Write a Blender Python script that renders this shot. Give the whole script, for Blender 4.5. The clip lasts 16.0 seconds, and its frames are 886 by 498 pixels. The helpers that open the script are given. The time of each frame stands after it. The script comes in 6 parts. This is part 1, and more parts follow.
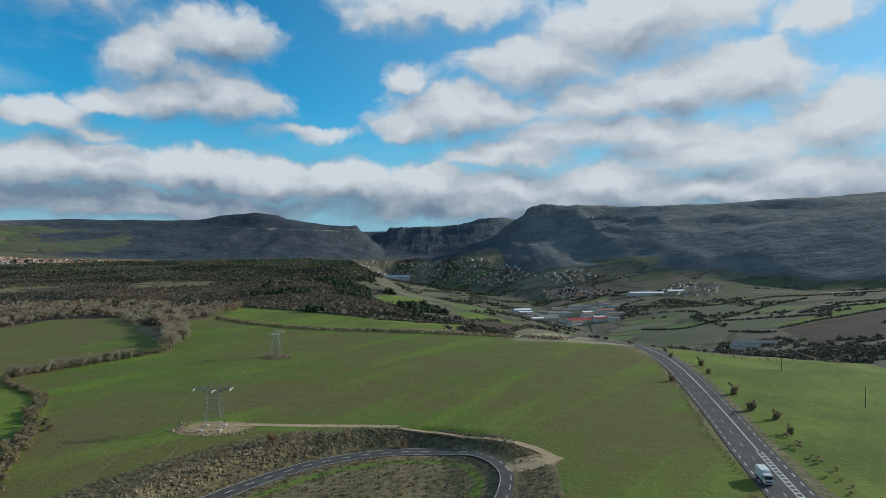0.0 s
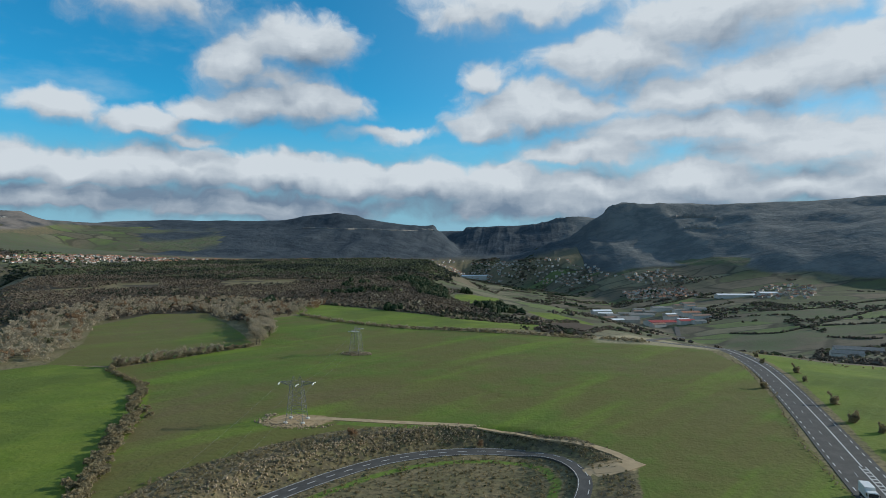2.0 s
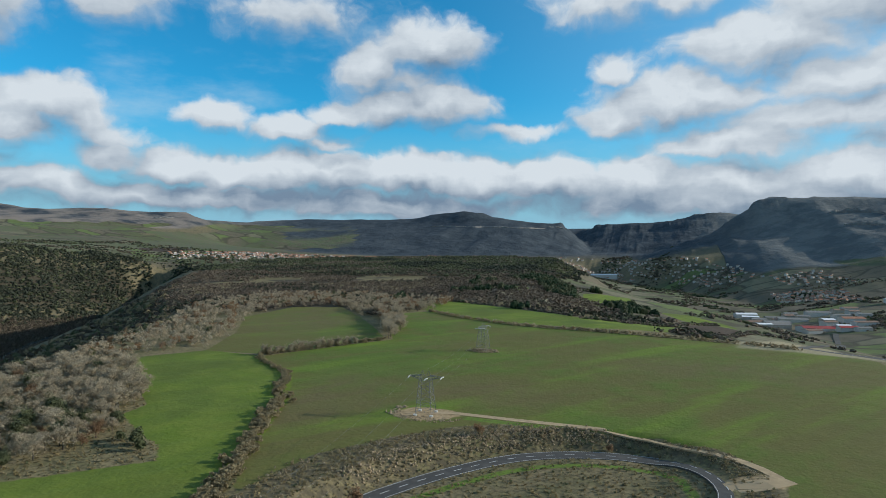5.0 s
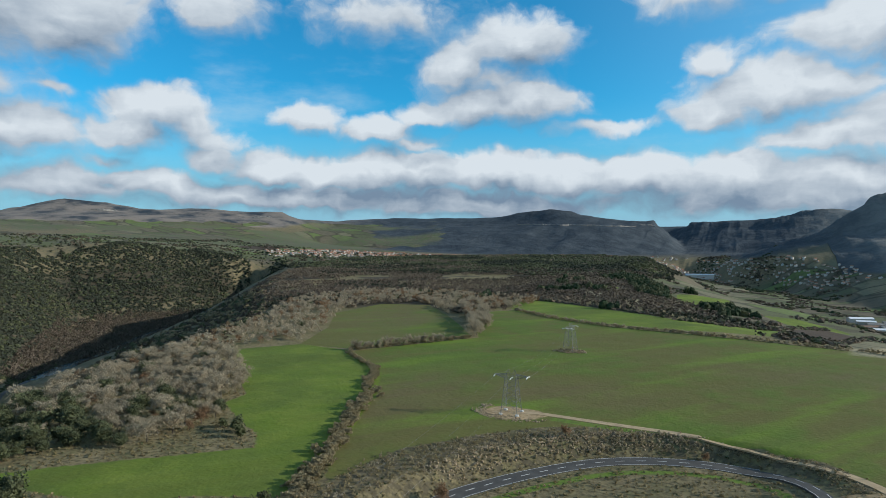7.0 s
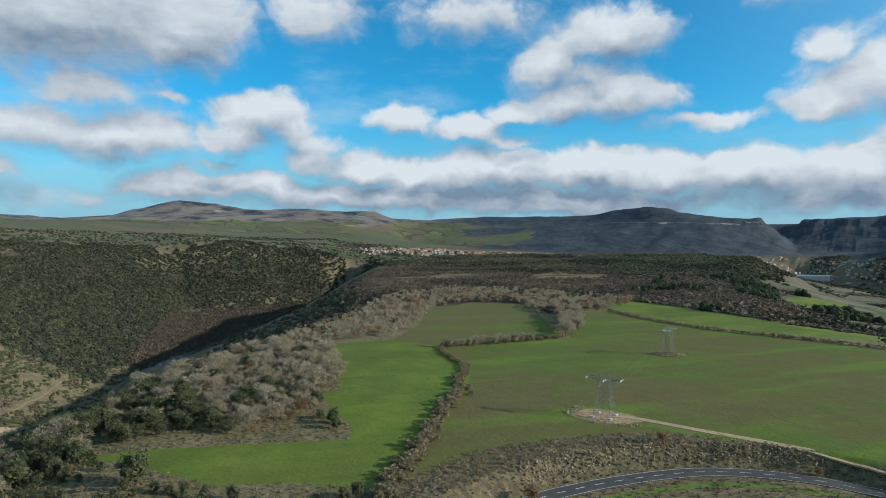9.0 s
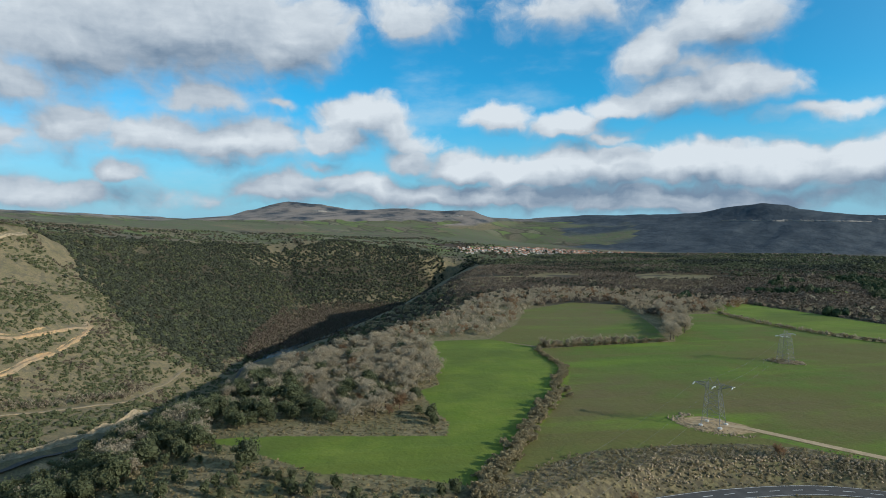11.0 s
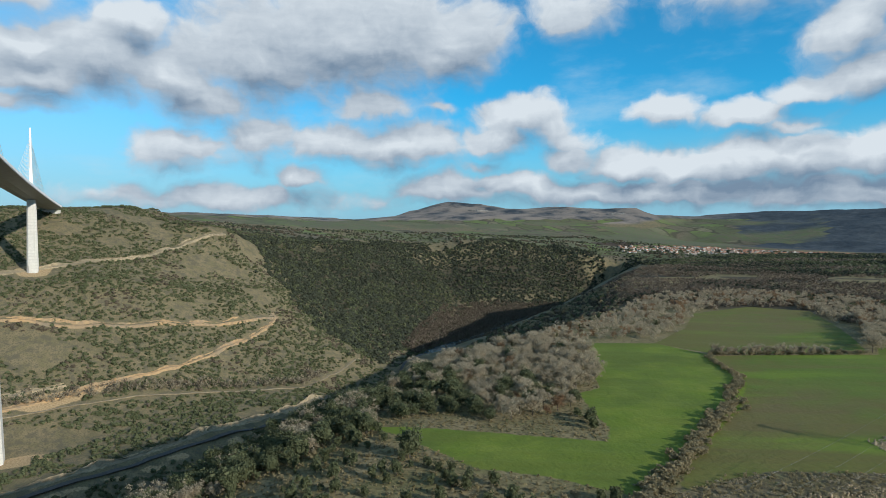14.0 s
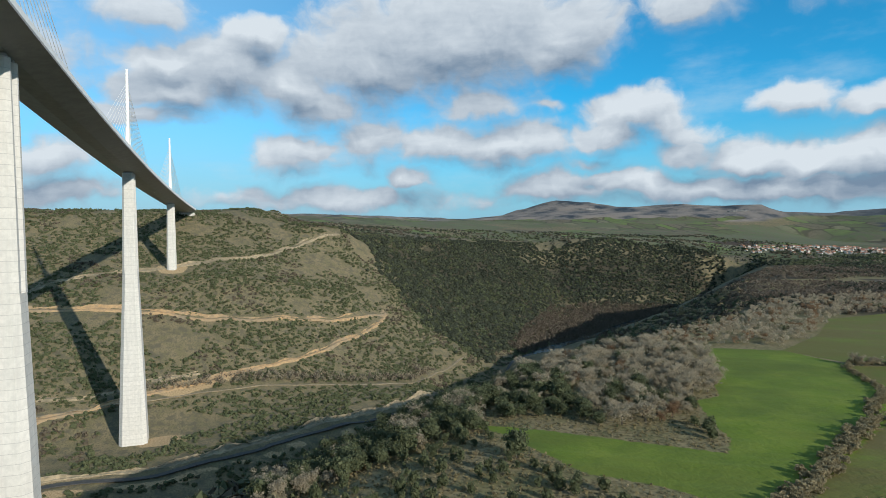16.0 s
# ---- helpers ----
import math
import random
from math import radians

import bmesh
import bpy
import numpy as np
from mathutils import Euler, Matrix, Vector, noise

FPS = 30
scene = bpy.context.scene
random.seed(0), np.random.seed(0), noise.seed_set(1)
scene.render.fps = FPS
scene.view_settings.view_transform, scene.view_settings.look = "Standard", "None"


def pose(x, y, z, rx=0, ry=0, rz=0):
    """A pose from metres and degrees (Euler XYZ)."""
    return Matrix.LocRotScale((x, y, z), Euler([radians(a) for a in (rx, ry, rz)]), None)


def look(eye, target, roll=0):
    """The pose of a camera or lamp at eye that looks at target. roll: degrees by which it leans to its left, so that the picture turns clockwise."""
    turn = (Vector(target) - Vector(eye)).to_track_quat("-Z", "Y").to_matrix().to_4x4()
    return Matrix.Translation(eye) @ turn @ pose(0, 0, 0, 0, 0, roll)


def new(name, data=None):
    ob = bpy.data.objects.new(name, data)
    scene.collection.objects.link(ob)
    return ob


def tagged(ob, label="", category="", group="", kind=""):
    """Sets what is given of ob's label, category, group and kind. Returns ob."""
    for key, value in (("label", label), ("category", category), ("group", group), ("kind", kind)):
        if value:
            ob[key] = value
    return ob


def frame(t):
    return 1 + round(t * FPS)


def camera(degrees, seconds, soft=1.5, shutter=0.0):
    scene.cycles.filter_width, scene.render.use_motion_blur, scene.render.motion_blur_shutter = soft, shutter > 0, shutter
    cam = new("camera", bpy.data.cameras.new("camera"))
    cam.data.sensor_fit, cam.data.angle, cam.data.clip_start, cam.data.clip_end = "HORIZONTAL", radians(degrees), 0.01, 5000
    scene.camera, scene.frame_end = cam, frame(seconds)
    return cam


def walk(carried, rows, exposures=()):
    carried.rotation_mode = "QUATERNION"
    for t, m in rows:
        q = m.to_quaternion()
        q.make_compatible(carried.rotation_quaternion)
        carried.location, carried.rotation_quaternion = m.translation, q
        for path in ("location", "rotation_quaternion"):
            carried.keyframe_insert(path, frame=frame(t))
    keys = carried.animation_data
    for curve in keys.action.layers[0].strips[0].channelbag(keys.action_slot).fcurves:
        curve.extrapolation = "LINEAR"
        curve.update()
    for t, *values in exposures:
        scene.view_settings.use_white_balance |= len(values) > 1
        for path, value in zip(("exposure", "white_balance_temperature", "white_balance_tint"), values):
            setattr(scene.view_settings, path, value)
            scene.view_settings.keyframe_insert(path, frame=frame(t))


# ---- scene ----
# The camera hovers beside a tall viaduct and turns to its left.
cam = camera(71.54, 16.0, soft=0.8)
EYE = 64.0
TURNS = [
    (0.0, 0.0, -0.612, -0.061), (0.5, 1.722, -0.616, -0.059), (1.0, 3.465, -0.628, -0.057),
    (1.5, 5.265, -0.645, -0.056), (2.0, 7.129, -0.669, -0.055), (2.5, 9.045, -0.696, -0.053),
    (3.0, 10.997, -0.728, -0.052), (3.5, 12.969, -0.762, -0.05), (4.0, 14.949, -0.798, -0.047),
    (5.0, 18.91, -0.874, -0.04), (6.0, 22.88, -0.951, -0.028), (6.5, 24.88, -0.989, -0.021),
    (7.0, 26.899, -1.025, -0.012), (7.5, 28.945, -1.06, -0.001), (8.0, 31.022, -1.092, 0.011),
    (8.5, 33.137, -1.123, 0.025), (9.0, 35.292, -1.15, 0.041), (10.0, 39.735, -1.197, 0.079),
    (11.0, 44.36, -1.232, 0.126), (11.5, 46.738, -1.245, 0.154), (12.0, 49.152, -1.255, 0.184),
    (12.5, 51.596, -1.262, 0.217), (13.0, 54.06, -1.266, 0.253), (13.5, 56.532, -1.267, 0.292),
    (14.0, 58.999, -1.266, 0.334), (14.5, 61.455, -1.263, 0.379), (15.0, 63.903, -1.258, 0.427),
    (15.5, 66.366, -1.251, 0.479), (16.0, 68.905, -1.244, 0.535),
]
walk(cam, [(t, pose(0, 0, EYE, 90 + pitch, roll, yaw)) for t, yaw, pitch, roll in TURNS],
     [(0.0, -0.24), (2.5, -0.2), (5.0, -0.1), (9.0, -0.03), (16.0, -0.03)])

# ---- daylight: a low winter sun and a sky with broken cloud ----
SUN_AZ, SUN_EL = 68.0, 19.5
sun = new("sun", bpy.data.lights.new("sun", "SUN"))
sun.data.energy, sun.data.angle, sun.data.color = 5.0, radians(0.6), (1.0, 0.95, 0.84)
sun.matrix_world = look((math.sin(radians(SUN_AZ)) * 900, math.cos(radians(SUN_AZ)) * 900, 900 * math.tan(radians(SUN_EL))), (0, 0, 0))


class Nodes:
    """Short hand for node trees."""

    def __init__(self, tree, fresh=True):
        self.tree = tree
        if fresh:
            tree.nodes.clear()

    def add(self, kind, **values):
        n = self.tree.nodes.new(kind)
        for k, v in values.items():
            setattr(n, k, v)
        return n

    def put(self, socket, value):
        if isinstance(value, bpy.types.NodeSocket):
            self.tree.links.new(value, socket)
        elif value is not None:
            socket.default_value = value

    def math(self, op, a, b=None, c=None, clamp=False):
        n = self.add("ShaderNodeMath", operation=op, use_clamp=clamp)
        for s, v in zip(n.inputs, (a, b, c)):
            self.put(s, v)
        return n.outputs[0]

    def vec(self, op, a, b=None, out=0):
        n = self.add("ShaderNodeVectorMath", operation=op)
        self.put(n.inputs[0], a), self.put(n.inputs[1], b)
        return n.outputs[out]

    def scale(self, a, k):
        n = self.add("ShaderNodeVectorMath", operation="SCALE")
        self.put(n.inputs[0], a), self.put(n.inputs[3], k)
        return n.outputs[0]

    def join(self, x, y, z):
        n = self.add("ShaderNodeCombineXYZ")
        for s, v in zip(n.inputs, (x, y, z)):
            self.put(s, v)
        return n.outputs[0]

    def split(self, v):
        n = self.add("ShaderNodeSeparateXYZ")
        self.put(n.inputs[0], v)
        return n.outputs

    def noise(self, vector, scale, detail=4.0, rough=0.55, out=0, distort=0.0):
        n = self.add("ShaderNodeTexNoise")
        self.put(n.inputs["Vector"], vector)
        n.inputs["Scale"].default_value, n.inputs["Detail"].default_value = scale, detail
        n.inputs["Roughness"].default_value, n.inputs["Distortion"].default_value = rough, distort
        return n.outputs[out]

    def voronoi(self, vector, scale, out=0, feature="F1"):
        n = self.add("ShaderNodeTexVoronoi", feature=feature)
        self.put(n.inputs["Vector"], vector)
        n.inputs["Scale"].default_value = scale
        return n.outputs[out]

    def step(self, v, lo, hi, a=0.0, b=1.0):
        n = self.add("ShaderNodeMapRange", interpolation_type="SMOOTHSTEP")
        for s, x in zip(n.inputs, (v, lo, hi, a, b)):
            self.put(s, x)
        return n.outputs[0]

    def mix(self, f, a, b, blend="MIX"):
        n = self.add("ShaderNodeMix", data_type="RGBA", blend_type=blend)
        self.put(n.inputs[0], f), self.put(n.inputs[6], a), self.put(n.inputs[7], b)
        return n.outputs[2]

    def attr(self, name, out=2):
        return self.add("ShaderNodeAttribute", attribute_name=name).outputs[out]


def rgb(r, g, b):
    return (r, g, b, 1.0)


def cloud_field():
    """A node group: how deep inside a bank of clouds the direction (azimuth, elevation in degrees) lies."""
    tree = bpy.data.node_groups.new("cloud_field", "ShaderNodeTree")
    tree.interface.new_socket("Where", in_out="INPUT", socket_type="NodeSocketVector")
    tree.interface.new_socket("Depth", in_out="OUTPUT", socket_type="NodeSocketFloat")
    n = Nodes(tree)
    src, out = n.add("NodeGroupInput"), n.add("NodeGroupOutput")
    p = src.outputs[0]
    total = None

    def blob(az, el, wide, high, weight=1.0):
        nonlocal total
        d = n.vec("MULTIPLY", n.vec("SUBTRACT", p, (az, el, 0.0)), (1.0 / wide, 1.0 / high, 0.0))
        v = n.math("MULTIPLY_ADD", n.vec("LENGTH", d, out=1), -weight, weight)
        total = v if total is None else n.math("SMOOTH_MAX", total, v, 0.22)

    # cumulus from the first view on to the left, and the bank along the horizon
    blob(-17.1, 18.8, 9.1, 3.1), blob(-9.1, 16.1, 7.6, 2.6), blob(-26.6, 13.8, 5.5, 3.2), blob(-20.9, 13.5, 7.8, 2.9)
    blob(-14.2, 12.5, 5.9, 2.3), blob(-2.4, 11.9, 7.8, 2.4), blob(3.1, 10.6, 2.6, 1.6), blob(-16.1, 9.7, 12.5, 1.8, 0.9)
    blob(-32.5, 9.7, 4.9, 3.4), blob(-31.3, 18.0, 3.4, 1.5, 0.7), blob(-6.1, 8.0, 7.2, 1.6, 0.9), blob(-23.1, 7.9, 8.9, 1.7)
    blob(-30.3, 5.9, 7.8, 2.0), blob(19.9, 17.2, 5.3, 2.6), blob(24.8, 15.7, 3.7, 2.2, 0.9), blob(22.6, 14.2, 4.9, 1.3, 0.5)
    blob(19.4, 12.1, 5.1, 2.1), blob(23.9, 12.1, 4.8, 1.9), blob(28.8, 11.7, 2.4, 1.1, 0.8), blob(32.9, 10.0, 3.5, 1.1, 0.9)
    blob(29.4, 8.8, 1.6, 0.6, 0.4), blob(12.6, 10.0, 5.0, 0.6, 0.4), blob(3.0, 14.8, 1.7, 1.2, 0.5), blob(0.2, 21.0, 6.8, 1.3, 0.5)
    blob(4.9, 20.2, 3.6, 1.2, 0.35), blob(33.6, 6.0, 4.7, 2.2), blob(28.2, 5.4, 4.5, 1.7), blob(22.2, 5.9, 4.1, 2.0)
    blob(15.6, 5.4, 5.4, 2.1), blob(8.6, 5.2, 5.6, 2.2), blob(1.3, 5.1, 5.8, 2.2), blob(-6.1, 4.9, 6.7, 2.1)
    blob(-15.2, 5.3, 7.3, 2.1), blob(-23.2, 4.8, 6.7, 1.8), blob(-31.4, 4.5, 6.1, 2.1), blob(24.0, 3.2, 17.3, 1.4)
    blob(-6.1, 3.4, 20.9, 1.6), blob(-27.4, 4.0, 13.2, 1.3), blob(58.4, 16.2, 4.2, 2.3), blob(47.0, 18.6, 2.5, 1.6, 0.55)
    blob(32.4, 19.5, 4.4, 1.4, 0.3), blob(52.2, 10.7, 4.3, 2.0), blob(54.2, 8.9, 3.6, 1.5), blob(49.2, 9.9, 2.6, 1.5, 0.7)
    blob(55.4, 6.5, 1.6, 0.5, 0.4), blob(47.0, 8.8, 2.5, 1.1, 0.55), blob(59.5, 8.2, 2.1, 1.7, 0.5), blob(59.5, 11.4, 1.1, 0.4, 0.3)
    blob(39.0, 10.9, 3.0, 1.3, 0.8), blob(32.4, 10.0, 3.1, 1.4, 0.8), blob(28.8, 8.8, 1.7, 0.6, 0.4), blob(47.0, 7.1, 2.5, 1.3, 0.8)
    blob(42.9, 6.3, 3.3, 1.6), blob(38.0, 5.9, 4.0, 1.6), blob(31.4, 6.2, 4.7, 2.0), blob(24.0, 5.6, 4.7, 1.7)
    blob(15.7, 5.4, 4.6, 1.6), blob(8.2, 5.4, 4.3, 1.7), blob(39.5, 3.7, 16.8, 1.5), blob(58.5, 4.5, 3.3, 1.3, 0.8)
    blob(53.9, 4.9, 2.0, 1.0, 0.7), blob(50.1, 4.4, 3.4, 1.2, 0.7), blob(67.0, 17.3, 12.6, 4.9, 1.1), blob(75.1, 15.5, 8.4, 3.9)
    blob(57.6, 17.4, 4.6, 3.4), blob(82.6, 13.3, 4.0, 2.5), blob(80.4, 11.9, 5.0, 2.1, 0.8), blob(65.6, 11.8, 4.8, 1.8, 0.6)
    blob(63.7, 8.2, 5.9, 2.2), blob(68.5, 8.5, 4.7, 1.9, 0.8), blob(76.0, 8.8, 4.2, 2.6, 0.7), blob(82.7, 7.4, 3.3, 2.1, 0.8)
    blob(72.2, 5.2, 2.4, 1.3, 0.8), blob(58.7, 4.5, 4.6, 1.4, 0.8), blob(52.5, 4.6, 2.6, 1.3, 0.7), blob(34.9, 5.9, 4.4, 1.8)
    blob(29.2, 6.1, 4.2, 2.0), blob(20.5, 5.5, 4.0, 2.0), blob(47.2, 19.4, 3.9, 1.7, 0.5), blob(77.3, 3.3, 10.6, 1.0, 0.5)
    blob(88.1, 14.1, 7.0, 3.3), blob(86.2, 16.8, 3.3, 1.8), blob(92.2, 12.4, 4.9, 2.4), blob(93.1, 14.6, 3.5, 1.5)
    blob(94.9, 10.1, 4.7, 1.1, 0.7), blob(101.7, 6.3, 3.3, 1.5, 0.6), blob(102.3, 13.9, 3.7, 2.5, 0.35), blob(94.7, 18.3, 3.0, 1.3, 0.4)
    blob(101.0, 3.7, 4.5, 1.1, 0.6)
    # the unseen rest, as broken as the part in view
    blob(130, 12, 16, 6), blob(160, 20, 18, 7), blob(-95, 14, 18, 8), blob(-130, 22, 20, 8)
    blob(-170, 10, 22, 5), blob(60, 38, 22, 9), blob(-40, 42, 24, 10), blob(150, 50, 40, 12)
    n.put(out.inputs[0], total)
    return tree


def make_world():
    world = bpy.data.worlds.new("sky")
    scene.world, world.use_nodes = world, True
    n = Nodes(world.node_tree)
    way = n.add("ShaderNodeTexCoord").outputs["Generated"]
    x, y, z = n.split(way)
    az = n.math("MULTIPLY", n.math("ARCTAN2", n.math("MULTIPLY", x, -1.0), y), 57.29578)
    el = n.math("MULTIPLY", n.math("ARCSINE", z), 57.29578)
    where = n.join(az, el, 0.0)
    sky = n.add("ShaderNodeTexSky", sky_type="NISHITA", sun_disc=False, sun_elevation=radians(SUN_EL), sun_rotation=radians(SUN_AZ), altitude=600.0, air_density=1.0, dust_density=0.0, ozone_density=4.0)
    clear = n.vec("MULTIPLY", sky.outputs[0], (0.026, 0.154, 0.174))
    tree = cloud_field()

    def curl(scale, reach):
        c = n.vec("SUBTRACT", n.noise(where, scale, 3.0, 0.5, out=1), (0.5, 0.5, 0.5))
        return n.vec("MULTIPLY", c, (reach * 1.4, reach, 0.0))
    bent = n.vec("ADD", where, n.vec("ADD", curl(0.16, 3.6), curl(0.6, 1.1)))

    def body(shift):
        g = n.add("ShaderNodeGroup", node_tree=tree)
        n.put(g.inputs[0], n.vec("ADD", bent, shift))
        return g.outputs[0]

    def puffs(shift):
        # rounded heads of several sizes
        q = n.vec("MULTIPLY", n.vec("ADD", bent, shift), (1.0, 1.35, 1.0))
        big, small = n.voronoi(q, 0.42, feature="SMOOTH_F1"), n.voronoi(q, 1.15, feature="SMOOTH_F1")
        v = n.math("ADD", n.math("MULTIPLY", big, -0.42), n.math("MULTIPLY", small, -0.20))
        return n.math("ADD", v, n.math("MULTIPLY", n.noise(q, 2.2, 5.0, 0.6), 0.20))
    core, over, heads = body((0, 0, 0)), body((0.5, 1.9, 0.0)), puffs((0, 0, 0))
    deep = n.math("ADD", n.math("ADD", core, heads), 0.41)
    upper = n.math("SUBTRACT", core, over)
    side = n.math("SUBTRACT", heads, puffs((-0.30, 0.55, 0.0)))
    edge = n.step(upper, -0.25, 0.25, 0.85, 0.44)
    cover = n.step(deep, -0.10, edge)
    high = n.step(el, 5.0, 17.0)
    tone = n.math("MULTIPLY_ADD", upper, 0.75, 0.55)
    tone = n.math("ADD", tone, n.math("MULTIPLY", side, 0.65))
    tone = n.math("ADD", tone, n.math("MULTIPLY", n.step(deep, 0.25, 0.95), n.math("MULTIPLY_ADD", high, -0.10, -0.10)))
    drift = n.noise(n.vec("MULTIPLY", where, (0.22, 0.9, 1.0)), 1.0, 5.0, 0.6)
    tone = n.math("ADD", tone, n.math("MULTIPLY_ADD", drift, 0.40, -0.20))
    # clouds and air are brighter towards the sun
    sunward = n.vec("DOT_PRODUCT", way, (math.sin(radians(SUN_AZ)) * math.cos(radians(SUN_EL)), math.cos(radians(SUN_AZ)) * math.cos(radians(SUN_EL)), math.sin(radians(SUN_EL))), out=1)
    glow = n.step(sunward, 0.1, 0.95)
    tone = n.math("ADD", tone, n.step(el, 3.2, 7.0, -0.30, 0.0))
    tone = n.math("ADD", tone, n.math("MULTIPLY", glow, 0.30), clamp=True)
    shade = n.mix(tone, rgb(0.19, 0.275, 0.385), rgb(0.71, 0.785, 0.85))
    haze = n.mix(n.step(el, 0.0, 13.0), rgb(0.27, 0.52, 0.68), clear)
    veil = n.math("MULTIPLY", n.step(n.noise(n.vec("MULTIPLY", where, (0.05, 0.13, 1.0)), 1.0, 6.0, 0.6), 0.50, 0.78), 0.5)
    veil = n.math("ADD", veil, n.step(az, 58.0, 96.0, 0.0, 0.30))
    haze = n.mix(veil, haze, rgb(0.54, 0.71, 0.82))
    haze = n.mix(n.math("MULTIPLY", glow, 0.45), haze, rgb(0.50, 0.72, 0.82))
    whole = n.mix(cover, haze, shade)
    bg, out = n.add("ShaderNodeBackground"), n.add("ShaderNodeOutputWorld")
    n.put(bg.inputs[0], whole)
    bg.inputs[1].default_value = 1.0
    n.put(out.inputs[0], bg.outputs[0])


make_world()

# ---- the lie of the land ----
def crest(rows):
    """Rows of azimuth to the left, elevation as seen from the air, and distance: a line on the land."""
    return [(-d * math.sin(radians(a)), d * math.cos(radians(a)), EYE + d * math.tan(radians(e))) for a, e, d in rows]


def at(rows):
    """Rows of azimuth to the left, distance and height: a line on the land."""
    return [(-d * math.sin(radians(a)), d * math.cos(radians(a)), z) for a, d, z in rows]


# Lines of fixed height, mostly set to fit the camera's view: the rims of the plateau, the rivers, the far rims and the
# crests of the hills.
WEST_RIM = [(40, -420, 0), (-60, -250, 0), (-110, -100, -2), (-140, -10, -4), (-160, 36, -4), (-190, 62, -5), (-234, 98, -5), (-268, 150, -5), (-316, 236, -5), (-345, 347, -5), (-425, 480, -3), (-560, 640, 0), (-730, 850, 2), (-900, 1070, 6), (-960, 1350, 10), (-800, 1600, 12), (-420, 1780, 12)]
EAST_RIM = [(-420, 1780, 12), (-245, 1640, 12), (-215, 1400, 7), (-190, 1150, -2), (-140, 850, -10), (-70, 620, -8), (15, 450, -2), (110, 394, 0), (165, 330, -3), (235, 380, -8), (290, 250, -10), (290, 0, -8), (260, -250, 0), (40, -420, 0)]
TARN = [(-330, -700, -150), (-400, -300, -150), (-430, -120, -150), (-455, -30, -150), (-510, 60, -150), (-620, 230, -150), (-850, 430, -150), (-970, 590, -150), (-1035, 730, -150), (-1130, 860, -149), (-1230, 1030, -148), (-1300, 1220, -148), (-1370, 1450, -146)]
ROADSIDE = [(-500, -260, -124), (-540, -116, -124), (-541, -30, -124), (-590, 95, -122), (-640, 200, -120), (-735, 330, -118), (-850, 480, -124)]
BENCH = [(-600, -300, -122), (-621, -64, -124), (-660, 40, -118), (-740, 180, -110), (-860, 360, -104)]
MID_WALL = [(-860, -330, -30), (-940, -140, 10), (-963, -46, 21), (-940, 60, 10), (-955, 180, -8), (-1030, 300, -22)]
FAR_RIM = [(-1120, -700, 110), (-1150, -300, 112), (-1185, -22, 112), (-1150, 196, 84), (-1263, 306, 58)] + crest([(70, -0.57, 1600), (66.2, -0.71, 1750), (63.2, -0.73, 1900), (59.1, -1.17, 1950), (57, -0.4, 2000), (51.8, -0.42, 2050), (47.6, -1.22, 2050), (44, -1.8, 2000), (41.4, -2.3, 1950), (38, -2.5, 1900)])
TOWN_AXIS = at([(6, 3150, -100), (4, 3000, -112), (2, 2650, -118), (-3, 2300, -120), (-8, 1900, -116)]) + [(270, 1300, -104), (265, 900, -84), (295, 620, -56), (400, 350, -38), (470, 0, -26), (480, -400, -10)]
EAST_SLOPE = [(640, 1150, -55), (620, 800, -28), (640, 520, -8), (760, 200, 10), (800, -400, 30)]
COMBE = at([(65.5, 985, -136), (68.5, 1200, -85), (70, 1400, -25), (70.5, 1520, 20)])
SPUR = crest([(65.5, -1.3, 1740), (63, -2.4, 1690), (60.6, -3.6, 1620), (59.6, -5.2, 1560)])
RAVINE = crest([(59.1, -1.5, 1930), (58.9, -3.2, 1860), (58.5, -5.6, 1740)])
VALLEY_FOOT = at([(64, 1010, -140), (61.6, 1090, -140), (60.2, 1290, -140), (58.1, 1530, -139), (55, 1670, -138), (50, 1720, -138), (45, 1760, -136)])
KNOLL = [(-1235, 30, 116), (-1262, 80, 124), (-1270, 130, 118)]


RIGHT_MESA = crest([(-0.8, -1.35, 2900), (-4.5, -0.03, 3000), (-8.1, 2.79, 3100), (-9.4, 3.45, 3150), (-16.2, 3.17, 3200), (-23.2, 3.28, 3200), (-29.5, 3.57, 3100), (-35.7, 3.93, 3000), (-50, 4.0, 2900), (-80, 4.0, 2700)])
RIGHT_SPUR = crest([(-20, -1.49, 2100), (-25.4, 0.5, 2300), (-31.5, 1.85, 2400), (-36, 2.45, 2450), (-50, 3.0, 2450)])
GORGE_HILL = crest([(4.9, 1.28, 4450), (1.3, 1.38, 4450), (-0.8, 1.45, 4400), (-3.5, 2.25, 4400), (-7.6, 2.17, 4300), (-14, 2.2, 4400)])
HILL_SPUR = crest([(-3.6, 2.1, 4350), (-5.0, 1.2, 4100), (-6.0, 0.2, 3800), (-6.2, -0.8, 3500)])
HILL_FOOT = crest([(4.4, -1.1, 3750), (1.5, -1.3, 3650), (-1.5, -1.2, 3550), (-5, -1.2, 3450)])
GAP = crest([(5.2, -1.6, 3500), (5.8, -0.7, 4000), (6.4, 0.2, 4500)])
BACK_RIDGE = crest([(8.5, 1.0, 4900), (4.5, 1.0, 4900)])
MIDDLE_FOOT = crest([(38, -0.75, 3500), (34, -1.0, 3350), (30, -1.2, 3250), (24, -1.45, 3200), (17, -1.55, 3200), (11.6, -1.5, 3250), (7.5, -1.65, 3300)])
